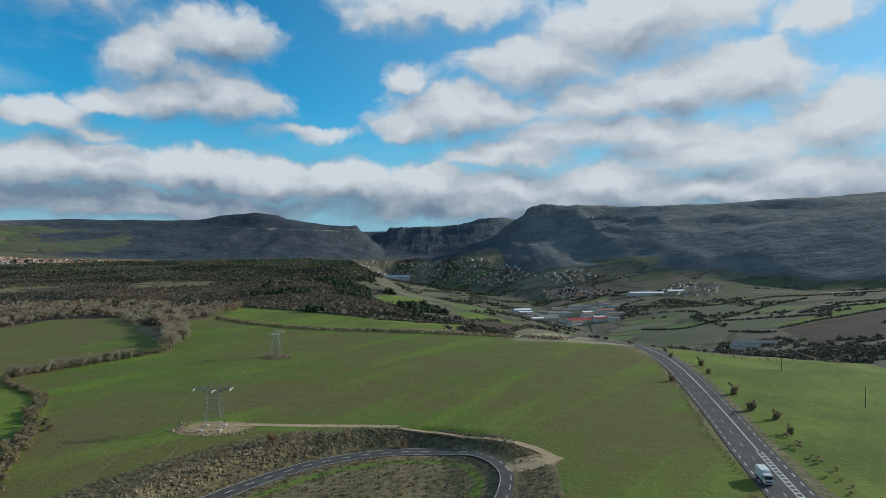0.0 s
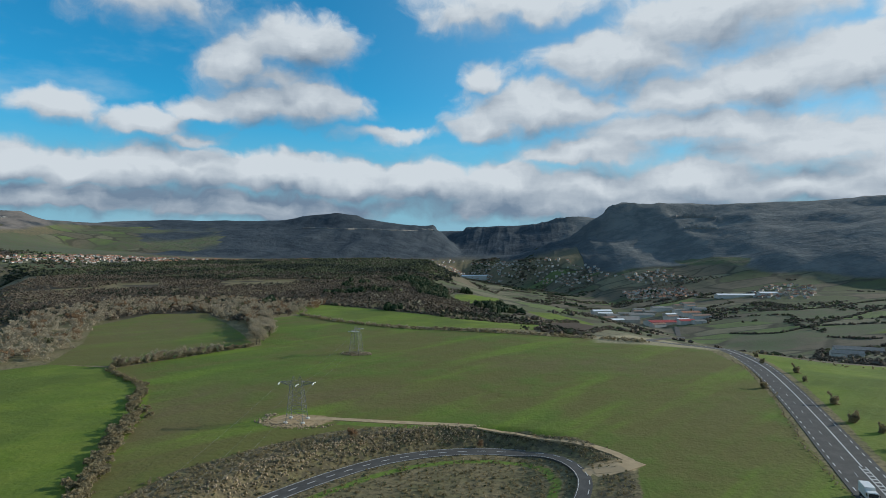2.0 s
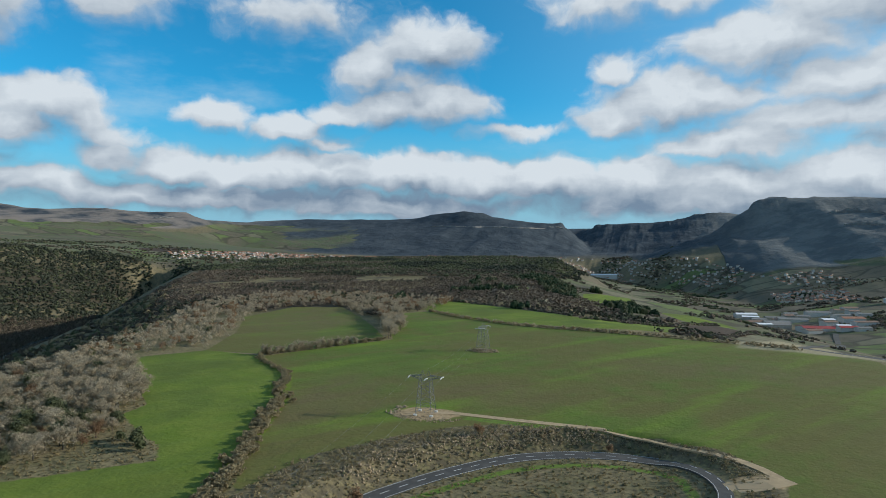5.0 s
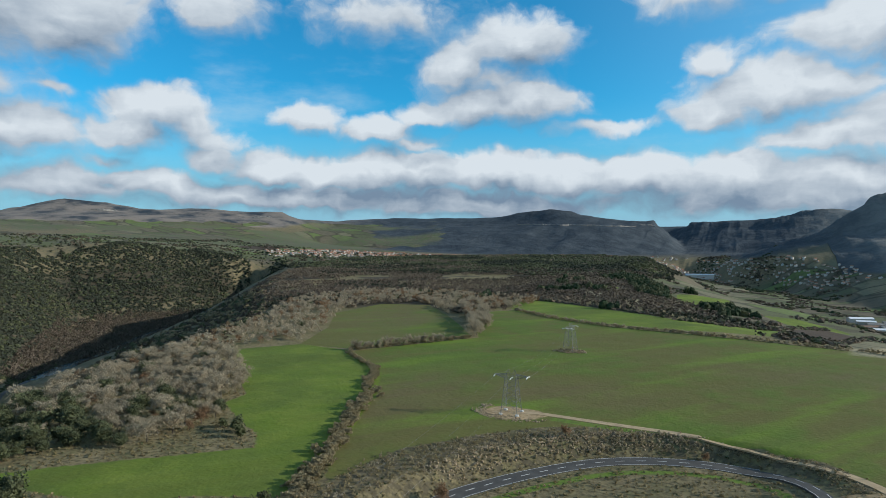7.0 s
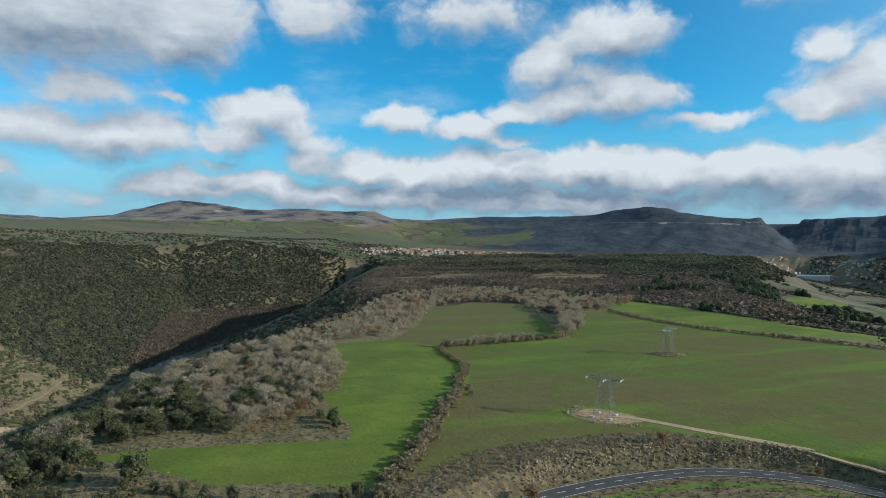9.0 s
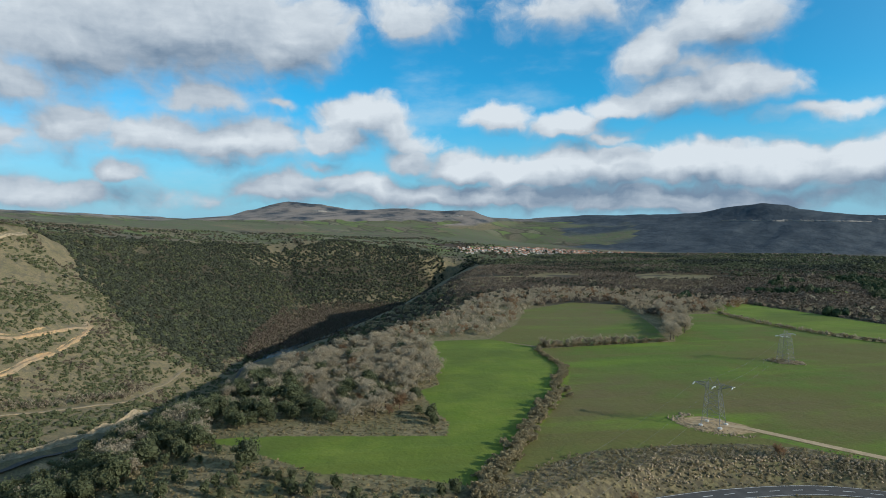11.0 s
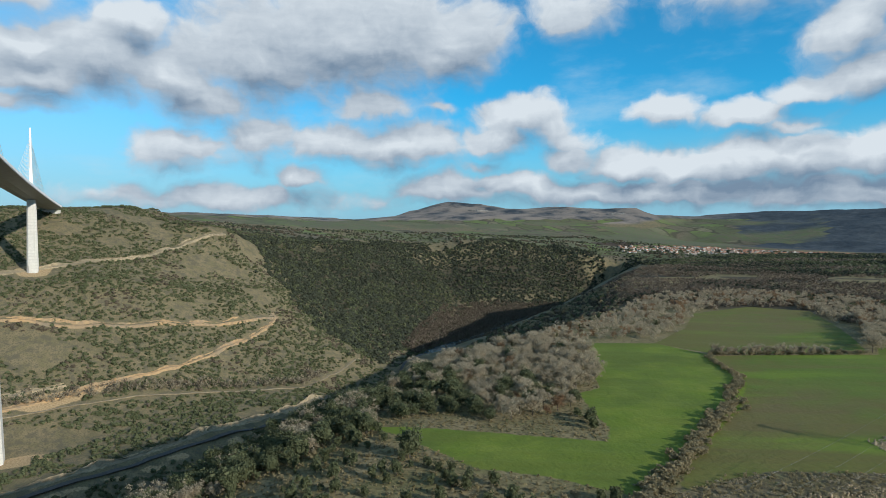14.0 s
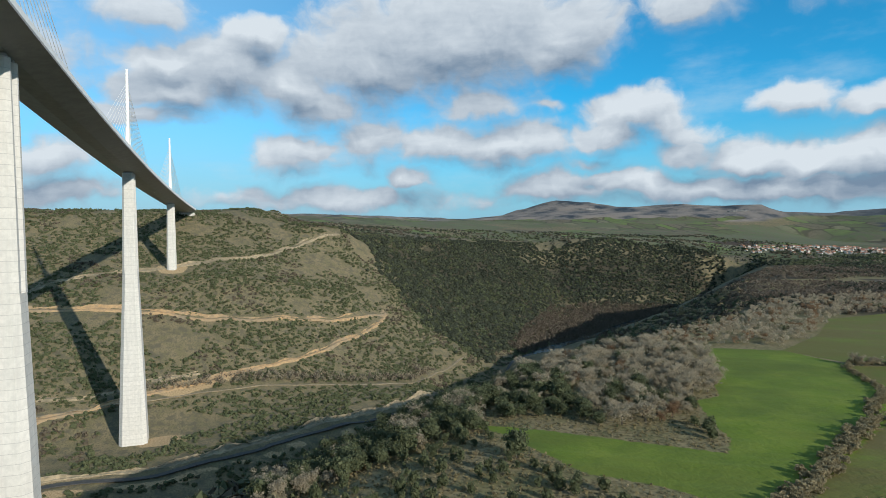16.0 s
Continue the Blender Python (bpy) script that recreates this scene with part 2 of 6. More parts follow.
MIDDLE_BROW = crest([(27, 1.2, 4000), (19.5, 1.35, 3850), (16.5, 1.45, 3800), (12, 1.2, 3780), (9, 0.75, 3760)])
TOWN_STRIP = crest([(24, -1.7, 2750), (17, -1.72, 2800), (11.6, -1.7, 2900), (8, -2.0, 3000)])
LEFT_FOOT = crest([(63, 0.72, 3000), (57, 0.65, 3100), (53, 0.54, 3200), (46.3, 0.07, 3200), (40.5, -0.54, 3100), (34, -0.9, 2950), (30.5, -1.1, 2900)])
VILLAGE_HILL = crest([(43, -1.35, 2350), (40, -1.4, 2300), (36, -1.45, 2300), (31, -1.6, 2250), (26, -1.75, 2250), (20, -1.85, 2350)])
NOSE = crest([(8.6, -1.9, 1600), (5.8, -3.95, 1250), (1.5, -5.3, 1000), (-4.5, -6.6, 850)])
NOSE_FOOT = at([(7.5, 2100, -75), (4.5, 1750, -98), (1, 1500, -104), (-5, 1250, -100)])
RIGHT_FOOT = crest([(1.5, -2.2, 2850), (-1.5, -1.9, 2650), (-4.5, -1.75, 2500), (-9.2, -1.4, 2450), (-14.2, -1.8, 2350), (-19.5, -1.15, 2200), (-22.3, -2.7, 1950), (-25.4, -3.3, 1850), (-31.5, -3.9, 1700), (-40, -3.2, 1600)])
MIDDLE_MESA = crest([(38.2, 1.1, 4500), (35.6, 1.68, 4450), (30.2, 1.85, 4300), (24, 1.87, 4150), (19.4, 2.28, 4000), (16.6, 2.57, 3950), (13.6, 2.0, 3950), (9.6, 1.51, 3950), (7.8, 1.42, 3950), (6.3, -0.5, 3900)])
LEFT_MESA = crest([(65.1, 1.26, 4300), (63.1, 1.47, 4300), (61.4, 2.34, 4300), (60.1, 3.03, 4300), (55.6, 2.93, 4200), (52.8, 2.28, 4200), (48.9, 2.67, 4150), (44.9, 2.3, 4100), (41.3, 2.26, 4000), (38.7, 1.01, 3900), (30.8, -0.99, 3300)])
LEFT_UPLAND = crest([(63.9, 1.2, 3600), (69, 1.6, 3400), (75.5, 1.87, 3200), (84.5, 2.1, 2800), (90.6, 2.2, 2400), (97, 2.15, 2100), (103, 2.15, 1900), (120, 2.6, 1900)])
BEHIND = [(-1500, -2200, 150), (0, -2400, 200), (1800, -1800, 210)]
REACH, CELL = 5200, 26.0


def lay(grid, fixed, line, cell):
    """Fix the height of the grid cells along a line."""
    for (x0, y0, z0), (x1, y1, z1) in zip(line, line[1:]):
        k = max(2, int(math.hypot(x1 - x0, y1 - y0) / cell * 2) + 1)
        t = np.linspace(0, 1, k)
        i = np.clip(np.round((x0 + (x1 - x0) * t + REACH) / cell).astype(int), 0, grid.shape[0] - 1)
        j = np.clip(np.round((y0 + (y1 - y0) * t + REACH) / cell).astype(int), 0, grid.shape[1] - 1)
        grid[i, j], fixed[i, j] = z0 + (z1 - z0) * t, True


def inside(px, py, poly):
    """Which points lie in a polygon."""
    hit = np.zeros(px.shape, bool)
    for (x0, y0, *_), (x1, y1, *_) in zip(poly, poly[1:] + poly[:1]):
        if y0 != y1:
            hit ^= ((y0 > py) != (y1 > py)) & (px < (x1 - x0) * (py - y0) / (y1 - y0) + x0)
    return hit


def off_line(px, py, line, closed=False):
    """Distance from points to a polyline."""
    best = np.full(px.shape, 1e9)
    pts = line + line[:1] if closed else line
    for (x0, y0, *_), (x1, y1, *_) in zip(pts, pts[1:]):
        dx, dy = x1 - x0, y1 - y0
        t = np.clip(((px - x0) * dx + (py - y0) * dy) / (dx * dx + dy * dy), 0, 1)
        best = np.minimum(best, np.hypot(px - x0 - t * dx, py - y0 - t * dy))
    return best


def within(px, py, poly):
    """Signed distance to a polygon's edge, positive inside."""
    d = off_line(px, py, poly, True)
    return np.where(inside(px, py, poly), d, -d)


PLATEAU = WEST_RIM + EAST_RIM[1:-1]


def membrane():
    """A skin stretched over all the lines of fixed height, coarse to fine."""
    z = None
    for cell in (CELL * 8, CELL * 4, CELL * 2, CELL):
        m = int(round(2 * REACH / cell)) + 1
        if z is None:
            z = np.zeros((m, m))
        else:
            q = np.linspace(0, z.shape[0] - 1, m)
            i = np.clip(q.astype(int), 0, z.shape[0] - 2)
            f = q - i
            z = z[i] * (1 - f[:, None]) + z[i + 1] * f[:, None]
            z = z[:, i] * (1 - f) + z[:, i + 1] * f
        grid, fixed = np.zeros((m, m)), np.zeros((m, m), bool)
        c = np.linspace(-REACH, REACH, m)
        gx, gy = np.meshgrid(c, c, indexing="ij")
        flat = inside(gx, gy, PLATEAU)
        rise = np.clip((gy - 900) / 700, 0, 1)
        grid[flat], fixed[flat] = (12.0 * rise * rise * (3 - 2 * rise))[flat], True
        for line in (BEHIND, LEFT_UPLAND, LEFT_MESA, MIDDLE_MESA, BACK_RIDGE, GORGE_HILL, HILL_SPUR, HILL_FOOT, GAP, MIDDLE_BROW, MIDDLE_FOOT, LEFT_FOOT, TOWN_STRIP, VILLAGE_HILL, RIGHT_SPUR, RIGHT_MESA, RIGHT_FOOT, EAST_SLOPE, TOWN_AXIS, NOSE_FOOT, NOSE, FAR_RIM, KNOLL, COMBE, RAVINE, SPUR, VALLEY_FOOT, MID_WALL, BENCH, ROADSIDE, TARN, EAST_RIM, WEST_RIM):
            lay(grid, fixed, line, cell)
        z[fixed] = grid[fixed]
        for _ in range(260 if cell > CELL else 160):
            p = np.pad(z, 1, mode="edge")
            z = np.where(fixed, grid, (p[2:, 1:-1] + p[:-2, 1:-1] + p[1:-1, 2:] + p[1:-1, :-2]) / 4)
    p = np.pad(z, 1, mode="edge")
    return z * 0.5 + (p[2:, 1:-1] + p[:-2, 1:-1] + p[1:-1, 2:] + p[1:-1, :-2]) / 8


SKIN = membrane()


def hash2(i, j, seed):
    v = np.sin(i * 127.1 + j * 311.7 + seed * 74.7) * 43758.5453
    return v - np.floor(v)


def rough(x, y, size, octaves=4, seed=1, ridged=False):
    """Fractal value noise, about -1 to 1."""
    total, amp, norm = 0.0, 1.0, 0.0
    for o in range(octaves):
        u, v = x / size, y / size
        i, j = np.floor(u), np.floor(v)
        f, g = u - i, v - j
        f, g = f * f * (3 - 2 * f), g * g * (3 - 2 * g)
        a = hash2(i, j, seed) * (1 - f) + hash2(i + 1, j, seed) * f
        b = hash2(i, j + 1, seed) * (1 - f) + hash2(i + 1, j + 1, seed) * f
        n = (a * (1 - g) + b * g) * 2 - 1
        total = total + amp * (1 - 2 * np.abs(n) if ridged else n)
        norm, amp, size, seed = norm + amp, amp * 0.5, size * 0.47, seed + 3
    return total / norm


# the lower road bends back on itself in a cutting below the field
HAIRPIN = [(-74, 50), (-78, 95), (-76, 126), (-72, 144), (-67, 155), (-59, 168), (-48, 182), (-38, 191), (-24, 198), (-8, 201), (6, 198), (15, 188), (19, 173), (16, 156), (8, 136), (-4, 112), (-20, 84), (-34, 50)]
MAIN_ROAD = [(74, 60), (80, 110), (89, 158), (95, 188), (106, 239), (117, 296), (124, 345), (123, 385), (112, 430), (100, 500), (130, 620), (190, 800), (250, 1000), (290, 1180)]


def skin(x, y):
    u = np.clip((x + REACH) / CELL, 0, SKIN.shape[0] - 1.001)
    v = np.clip((y + REACH) / CELL, 0, SKIN.shape[1] - 1.001)
    i, j = u.astype(int), v.astype(int)
    f, g = u - i, v - j
    return (SKIN[i, j] * (1 - f) + SKIN[i + 1, j] * f) * (1 - g) + (SKIN[i, j + 1] * (1 - f) + SKIN[i + 1, j + 1] * f) * g


def height(x, y):
    """Height of the ground at arrays of places."""
    x, y = np.asarray(x, float), np.asarray(y, float)
    z = skin(x, y)
    far = np.hypot(x, y)
    steep = np.hypot(skin(x + 30, y) - skin(x - 30, y), skin(x, y + 30) - skin(x, y - 30)) / 60
    z = z + np.clip(steep, 0, 0.6) * (rough(x, y, 260, 4, 5, True) * np.clip(far / 60 + np.clip(far - 2400, 0, 600) / 40, 0, 75) + rough(x, y, 60, 3, 9) * 9)
    z = z + rough(x, y, 90, 3, 2) * np.clip(far / 900, 0.25, 3)
    # limestone bands stand out as cliffs on the hills
    band = (z + 25 * rough(x, y, 700, 2, 13)) / 62.0
    part = band - np.floor(band)
    stair = (np.clip((part - 0.42) / 0.16, 0, 1) - part) * 62.0
    z = z + stair * 0.2 * np.clip((far - 2300) / 500, 0, 1) * np.clip((z - 70) / 60, 0, 1) * np.clip(steep / 0.12, 0, 1)
    near = far < 700
    cut = np.zeros(x.shape)
    if near.any():
        s = within(x[near], y[near], HAIRPIN)
        s = s + 1.6 * rough(x[near], y[near], 9, 3, 61)
        cut[near] = np.clip((s + 12.0) / 7.5, 0, 1) * -4.6 * np.clip((26 - x[near]) / 26, 0.2, 1)
        level = off_line(x[near], y[near], MAIN_ROAD)
        keep = np.clip((level - 9) / 14, 0, 1)
        z[near] = z[near] * keep + (skin(x[near], y[near])) * (1 - keep)
    return z + cut


def ground_z(x, y):
    return float(height(np.array([x]), np.array([y]))[0])

# ---- materials ----
def material(name, build, rough_=0.9, metal=0.0, spec=0.3):
    m = bpy.data.materials.new(name)
    m.use_nodes = True
    n = Nodes(m.node_tree)
    b, out = n.add("ShaderNodeBsdfPrincipled"), n.add("ShaderNodeOutputMaterial")
    b.inputs["Roughness"].default_value, b.inputs["Metallic"].default_value = rough_, metal
    b.inputs["Specular IOR Level"].default_value = spec
    n.put(out.inputs[0], b.outputs[0])
    colour, bump, depth = build(n)
    n.put(b.inputs["Base Color"], colour)
    if bump is not None:
        k = n.add("ShaderNodeBump")
        k.inputs["Strength"].default_value, k.inputs["Distance"].default_value = 1.0, depth
        n.put(k.inputs["Height"], bump)
        n.put(b.inputs["Normal"], k.outputs[0])
    return m


def here(n):
    return n.add("ShaderNodeNewGeometry").outputs["Position"]


def ground_look(n):
    p = here(n)
    flat = n.vec("MULTIPLY", p, (1.0, 1.0, 0.0))
    fine, mid, wide = n.noise(flat, 0.6, 5.0, 0.6), n.noise(flat, 0.06, 5.0, 0.6), n.noise(flat, 0.0085, 3.0, 0.5)
    # rough grass, stones and scrub
    dry = n.mix(n.step(mid, 0.35, 0.65), rgb(0.245, 0.195, 0.108), rgb(0.155, 0.142, 0.066))
    dry = n.mix(n.step(fine, 0.42, 0.7), dry, rgb(0.078, 0.066, 0.036))
    dry = n.mix(n.math("MULTIPLY", n.attr("thicket"), n.step(n.noise(flat, 0.35, 5.0, 0.65), 0.36, 0.6)), dry, rgb(0.085, 0.072, 0.048))
    scrub = n.mix(n.step(n.noise(p, 0.11, 6.0, 0.7), 0.36, 0.56), rgb(0.108, 0.098, 0.066), n.mix(0.35, dry, rgb(0.16, 0.132, 0.09)))
    colour = n.mix(n.step(n.attr("wild"), 0.2, 0.8), dry, scrub)
    # forest floor, kept dark as part of the cloud shade in the colours
    colour = n.mix(n.step(n.attr("forest"), 0.2, 0.9), colour, n.mix(n.step(fine, 0.4, 0.65), rgb(0.05, 0.044, 0.03), rgb(0.075, 0.062, 0.042)))
    # forest on the far hills, tinted bluish and dark for haze and cloud shade
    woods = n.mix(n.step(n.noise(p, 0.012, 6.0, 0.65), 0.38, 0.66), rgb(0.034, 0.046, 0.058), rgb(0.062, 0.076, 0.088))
    # paler grey of the right-hand hills stands in for haze
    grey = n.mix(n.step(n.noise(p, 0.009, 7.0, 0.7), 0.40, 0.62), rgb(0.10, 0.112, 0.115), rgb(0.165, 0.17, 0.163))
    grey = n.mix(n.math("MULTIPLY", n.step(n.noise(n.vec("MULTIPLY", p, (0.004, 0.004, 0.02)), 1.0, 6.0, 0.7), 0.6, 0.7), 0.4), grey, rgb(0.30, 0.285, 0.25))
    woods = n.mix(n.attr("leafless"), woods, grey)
    up = n.split(n.add("ShaderNodeNewGeometry").outputs["Normal"])[2]
    rock = n.mix(n.noise(p, 0.03, 6.0, 0.7), rgb(0.10, 0.105, 0.105), rgb(0.19, 0.185, 0.17))
    woods = n.mix(n.math("MULTIPLY", n.attr("dryhill"), n.step(n.noise(p, 0.006, 5.0, 0.6), 0.32, 0.6)), woods, rgb(0.225, 0.192, 0.165))
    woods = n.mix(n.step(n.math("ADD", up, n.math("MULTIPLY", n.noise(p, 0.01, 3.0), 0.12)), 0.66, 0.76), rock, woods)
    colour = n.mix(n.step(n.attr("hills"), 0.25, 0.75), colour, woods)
    # patchwork of far fields
    bent = n.vec("ADD", n.vec("MULTIPLY", p, (0.0065, 0.0115, 0.0)), n.scale(n.noise(flat, 0.006, 3.0, 0.5, out=1), 0.55))
    cell = n.voronoi(bent, 1.0, out=1)
    pick = n.split(cell)[0]
    plot = n.mix(n.step(pick, 0.3, 0.36), rgb(0.135, 0.116, 0.08), rgb(0.10, 0.112, 0.055))
    plot = n.mix(n.step(pick, 0.62, 0.66), plot, rgb(0.17, 0.16, 0.10))
    plot = n.mix(n.step(pick, 0.84, 0.86), plot, rgb(0.122, 0.16, 0.055))
    plot = n.mix(n.math("MULTIPLY", n.step(n.noise(flat, 0.03, 6.0, 0.7), 0.45, 0.7), 0.7), plot, rgb(0.075, 0.07, 0.046))
    plot = n.mix(n.step(n.voronoi(bent, 1.0, feature="DISTANCE_TO_EDGE"), 0.01, 0.07), rgb(0.07, 0.067, 0.045), plot)
    colour = n.mix(n.step(n.attr("farm"), 0.4, 0.6), colour, plot)
    # sown fields
    edge = n.math("MULTIPLY_ADD", n.noise(flat, 0.35, 3.0), 3.0, -1.5)
    turned = n.add("ShaderNodeVectorRotate", rotation_type="Z_AXIS")
    n.put(turned.inputs["Vector"], flat)
    turned.inputs["Angle"].default_value = 0.62
    rows = n.noise(n.vec("MULTIPLY", turned.outputs[0], (0.22, 0.006, 0.0)), 1.0, 4.0)
    sown = n.mix(n.step(n.math("ADD", wide, n.math("MULTIPLY_ADD", mid, 0.5, -0.25)), 0.42, 0.62), rgb(0.122, 0.115, 0.036), rgb(0.092, 0.140, 0.024))
    swath = n.noise(n.vec("MULTIPLY", turned.outputs[0], (0.032, 0.0045, 0.0)), 1.0, 5.0, 0.6)
    sown = n.mix(n.step(swath, 0.5, 0.68), sown, rgb(0.128, 0.195, 0.024))
    sown = n.mix(n.math("MULTIPLY", n.step(swath, 0.47, 0.36), 0.75), sown, rgb(0.125, 0.118, 0.04))
    sown = n.mix(n.math("MULTIPLY", n.attr("fallow"), n.step(n.noise(n.vec("MULTIPLY", flat, (0.05, 0.02, 0.0)), 1.0, 5.0, 0.6), 0.2, 0.75)), sown, rgb(0.135, 0.108, 0.05))
    sown = n.mix(n.math("MULTIPLY", n.step(rows, 0.4, 0.7), 0.4), sown, rgb(0.122, 0.142, 0.034))
    sown = n.mix(n.math("MULTIPLY", n.step(n.noise(flat, 1.3, 5.0, 0.7), 0.48, 0.72), 0.5), sown, rgb(0.085, 0.088, 0.028))
    colour = n.mix(n.step(n.math("ADD", n.attr("sown"), edge), -0.6, 0.6), colour, sown)
    lush = n.mix(n.step(mid, 0.35, 0.7), rgb(0.118, 0.174, 0.021), rgb(0.165, 0.206, 0.034))
    lush = n.mix(n.step(n.noise(flat, 0.025, 5.0, 0.6), 0.38, 0.66), lush, rgb(0.09, 0.125, 0.024))
    lush = n.mix(n.math("MULTIPLY", n.step(swath, 0.5, 0.4), 0.6), lush, rgb(0.11, 0.135, 0.025))
    lush = n.mix(n.math("MULTIPLY", n.step(rows, 0.45, 0.75), 0.35), lush, rgb(0.145, 0.195, 0.045))
    lush = n.mix(n.math("MULTIPLY", n.step(n.noise(flat, 1.3, 5.0, 0.7), 0.48, 0.75), 0.5), lush, rgb(0.082, 0.118, 0.024))
    colour = n.mix(n.step(n.math("ADD", n.attr("lush"), edge), -0.6, 0.6), colour, lush)
    bare = n.mix(n.step(fine, 0.35, 0.7), rgb(0.42, 0.305, 0.175), rgb(0.25, 0.18, 0.10))
    colour = n.mix(n.step(n.math("ADD", n.attr("bare"), edge), -0.8, 0.8), colour, bare)
    straw = n.mix(n.step(fine, 0.35, 0.7), rgb(0.33, 0.285, 0.18), rgb(0.21, 0.185, 0.115))
    colour = n.mix(n.step(n.math("ADD", n.attr("straw"), n.math("MULTIPLY", edge, 4.0)), -5.0, 5.0), colour, straw)
    soil = n.mix(n.step(mid, 0.35, 0.65), rgb(0.055, 0.041, 0.03), rgb(0.074, 0.056, 0.041))
    colour = n.mix(n.step(n.attr("ploughed"), -6.0, 6.0), colour, soil)
    colour = n.mix(n.step(n.attr("pasture"), -6.0, 6.0), colour, n.mix(n.step(n.noise(flat, 0.02, 5.0, 0.65), 0.36, 0.64), rgb(0.10, 0.122, 0.06), rgb(0.118, 0.11, 0.072)))
    colour = n.mix(n.step(n.attr("verge"), -0.5, 0.5), colour, n.mix(n.step(fine, 0.4, 0.7), rgb(0.12, 0.185, 0.03), rgb(0.11, 0.13, 0.04)))
    bump = n.math("ADD", n.math("MULTIPLY", fine, 0.5), n.math("MULTIPLY", mid, 1.5))
    relief = n.math("MULTIPLY", n.noise(p, 0.022, 6.0, 0.6), 15.0)
    bump = n.math("ADD", bump, n.math("MULTIPLY", relief, n.step(n.attr("hills"), 0.25, 0.75)))
    return colour, bump, 0.5


def speckled(a, b, scale, bump=0.02, c=None):
    def build(n):
        p = here(n)
        f = n.noise(p, scale, 6.0, 0.65)
        colour = n.mix(n.step(f, 0.35, 0.65), rgb(*a), rgb(*b))
        wide = n.noise(p, scale * 0.09, 3.0)
        colour = n.mix(n.step(wide, 0.4, 0.75), colour, rgb(*(c or b)))
        return colour, f, bump
    return build


GROUND = material("ground", ground_look, 0.95, spec=0.15)
ASPHALT = material("asphalt", speckled((0.055, 0.053, 0.05), (0.072, 0.07, 0.066), 3.0, 0.01, (0.09, 0.086, 0.08)), 0.85)
PAINT = material("road_paint", speckled((0.62, 0.62, 0.60), (0.45, 0.45, 0.44), 2.0, 0.0), 0.7)
GRAVEL = material("gravel", speckled((0.47, 0.35, 0.21), (0.32, 0.235, 0.14), 0.35, 0.05, (0.37, 0.275, 0.165)), 0.95)
WATER = material("water", speckled((0.03, 0.045, 0.05), (0.04, 0.055, 0.055), 0.05, 0.02), 0.12, spec=0.5)


def concrete_look(n):
    p = here(n)
    f = n.noise(p, 0.5, 6.0, 0.65)
    z = n.split(p)[2]
    lift = n.math("FRACT", n.math("MULTIPLY", z, 0.25))
    streak = n.noise(n.vec("MULTIPLY", p, (1.0, 1.0, 0.04)), 0.5, 4.0)
    colour = n.mix(n.step(f, 0.3, 0.7), rgb(0.62, 0.60, 0.555), rgb(0.52, 0.505, 0.47))
    colour = n.mix(n.math("MULTIPLY", n.step(streak, 0.45, 0.75), 0.5), colour, rgb(0.43, 0.42, 0.395))
    tone = n.add("ShaderNodeTexWhiteNoise", noise_dimensions="1D")
    n.put(tone.inputs["W"], n.math("FLOOR", n.math("MULTIPLY", z, 0.25)))
    colour = n.mix(n.math("MULTIPLY", tone.outputs[0], 0.22), colour, rgb(0.44, 0.43, 0.40))
    colour = n.mix(n.step(lift, 0.93, 0.97), colour, rgb(0.40, 0.39, 0.37))
    return colour, f, 0.05


CONCRETE = material("pier_concrete", concrete_look, 0.85)
DECK_STEEL = material("deck_steel", speckled((0.32, 0.32, 0.31), (0.25, 0.255, 0.25), 0.2, 0.01, (0.28, 0.28, 0.275)), 0.55)
WHITE_STEEL = material("white_steel", speckled((0.78, 0.78, 0.76), (0.70, 0.70, 0.685), 0.3, 0.0), 0.45)
GALVANISED = material("galvanised_steel", speckled((0.25, 0.255, 0.26), (0.18, 0.185, 0.19), 1.5, 0.0), 0.6, 0.3)


# ---- helpers for things ----
def finish(bm, name, mat, parent=None, label="", smooth=False):
    me = bpy.data.meshes.new(name)
    bm.normal_update()
    bm.to_mesh(me)
    bm.free()
    if smooth:
        me.shade_smooth()
    me.materials.append(mat)
    ob = new(name, me)
    if parent is not None:
        ob.parent = parent
    if label:
        tagged(ob, label)
    return ob


def raw(name, verts, faces, mat, parent=None, smooth=False):
    me = bpy.data.meshes.new(name)
    me.from_pydata(verts, [], faces)
    me.update()
    if smooth:
        me.shade_smooth()
    me.materials.append(mat)
    ob = new(name, me)
    if parent is not None:
        ob.parent = parent
    return ob


def fast_mesh(name, verts, faces, mats, face_mat=None, smooth=False):
    """A mesh from numpy arrays; all faces have the same number of corners."""
    k = faces.shape[1]
    me = bpy.data.meshes.new(name)
    me.vertices.add(len(verts))
    me.vertices.foreach_set("co", np.ascontiguousarray(verts, np.float32).ravel())
    me.loops.add(faces.size)
    me.loops.foreach_set("vertex_index", np.ascontiguousarray(faces, np.int32).ravel())
    me.polygons.add(len(faces))
    me.polygons.foreach_set("loop_start", np.arange(0, faces.size, k, dtype=np.int32))
    if face_mat is not None:
        me.polygons.foreach_set("material_index", np.ascontiguousarray(face_mat, np.int32))
    for m in mats:
        me.materials.append(m)
    me.update(calc_edges=True)
    me.validate()
    if smooth:
        me.shade_smooth()
    return me


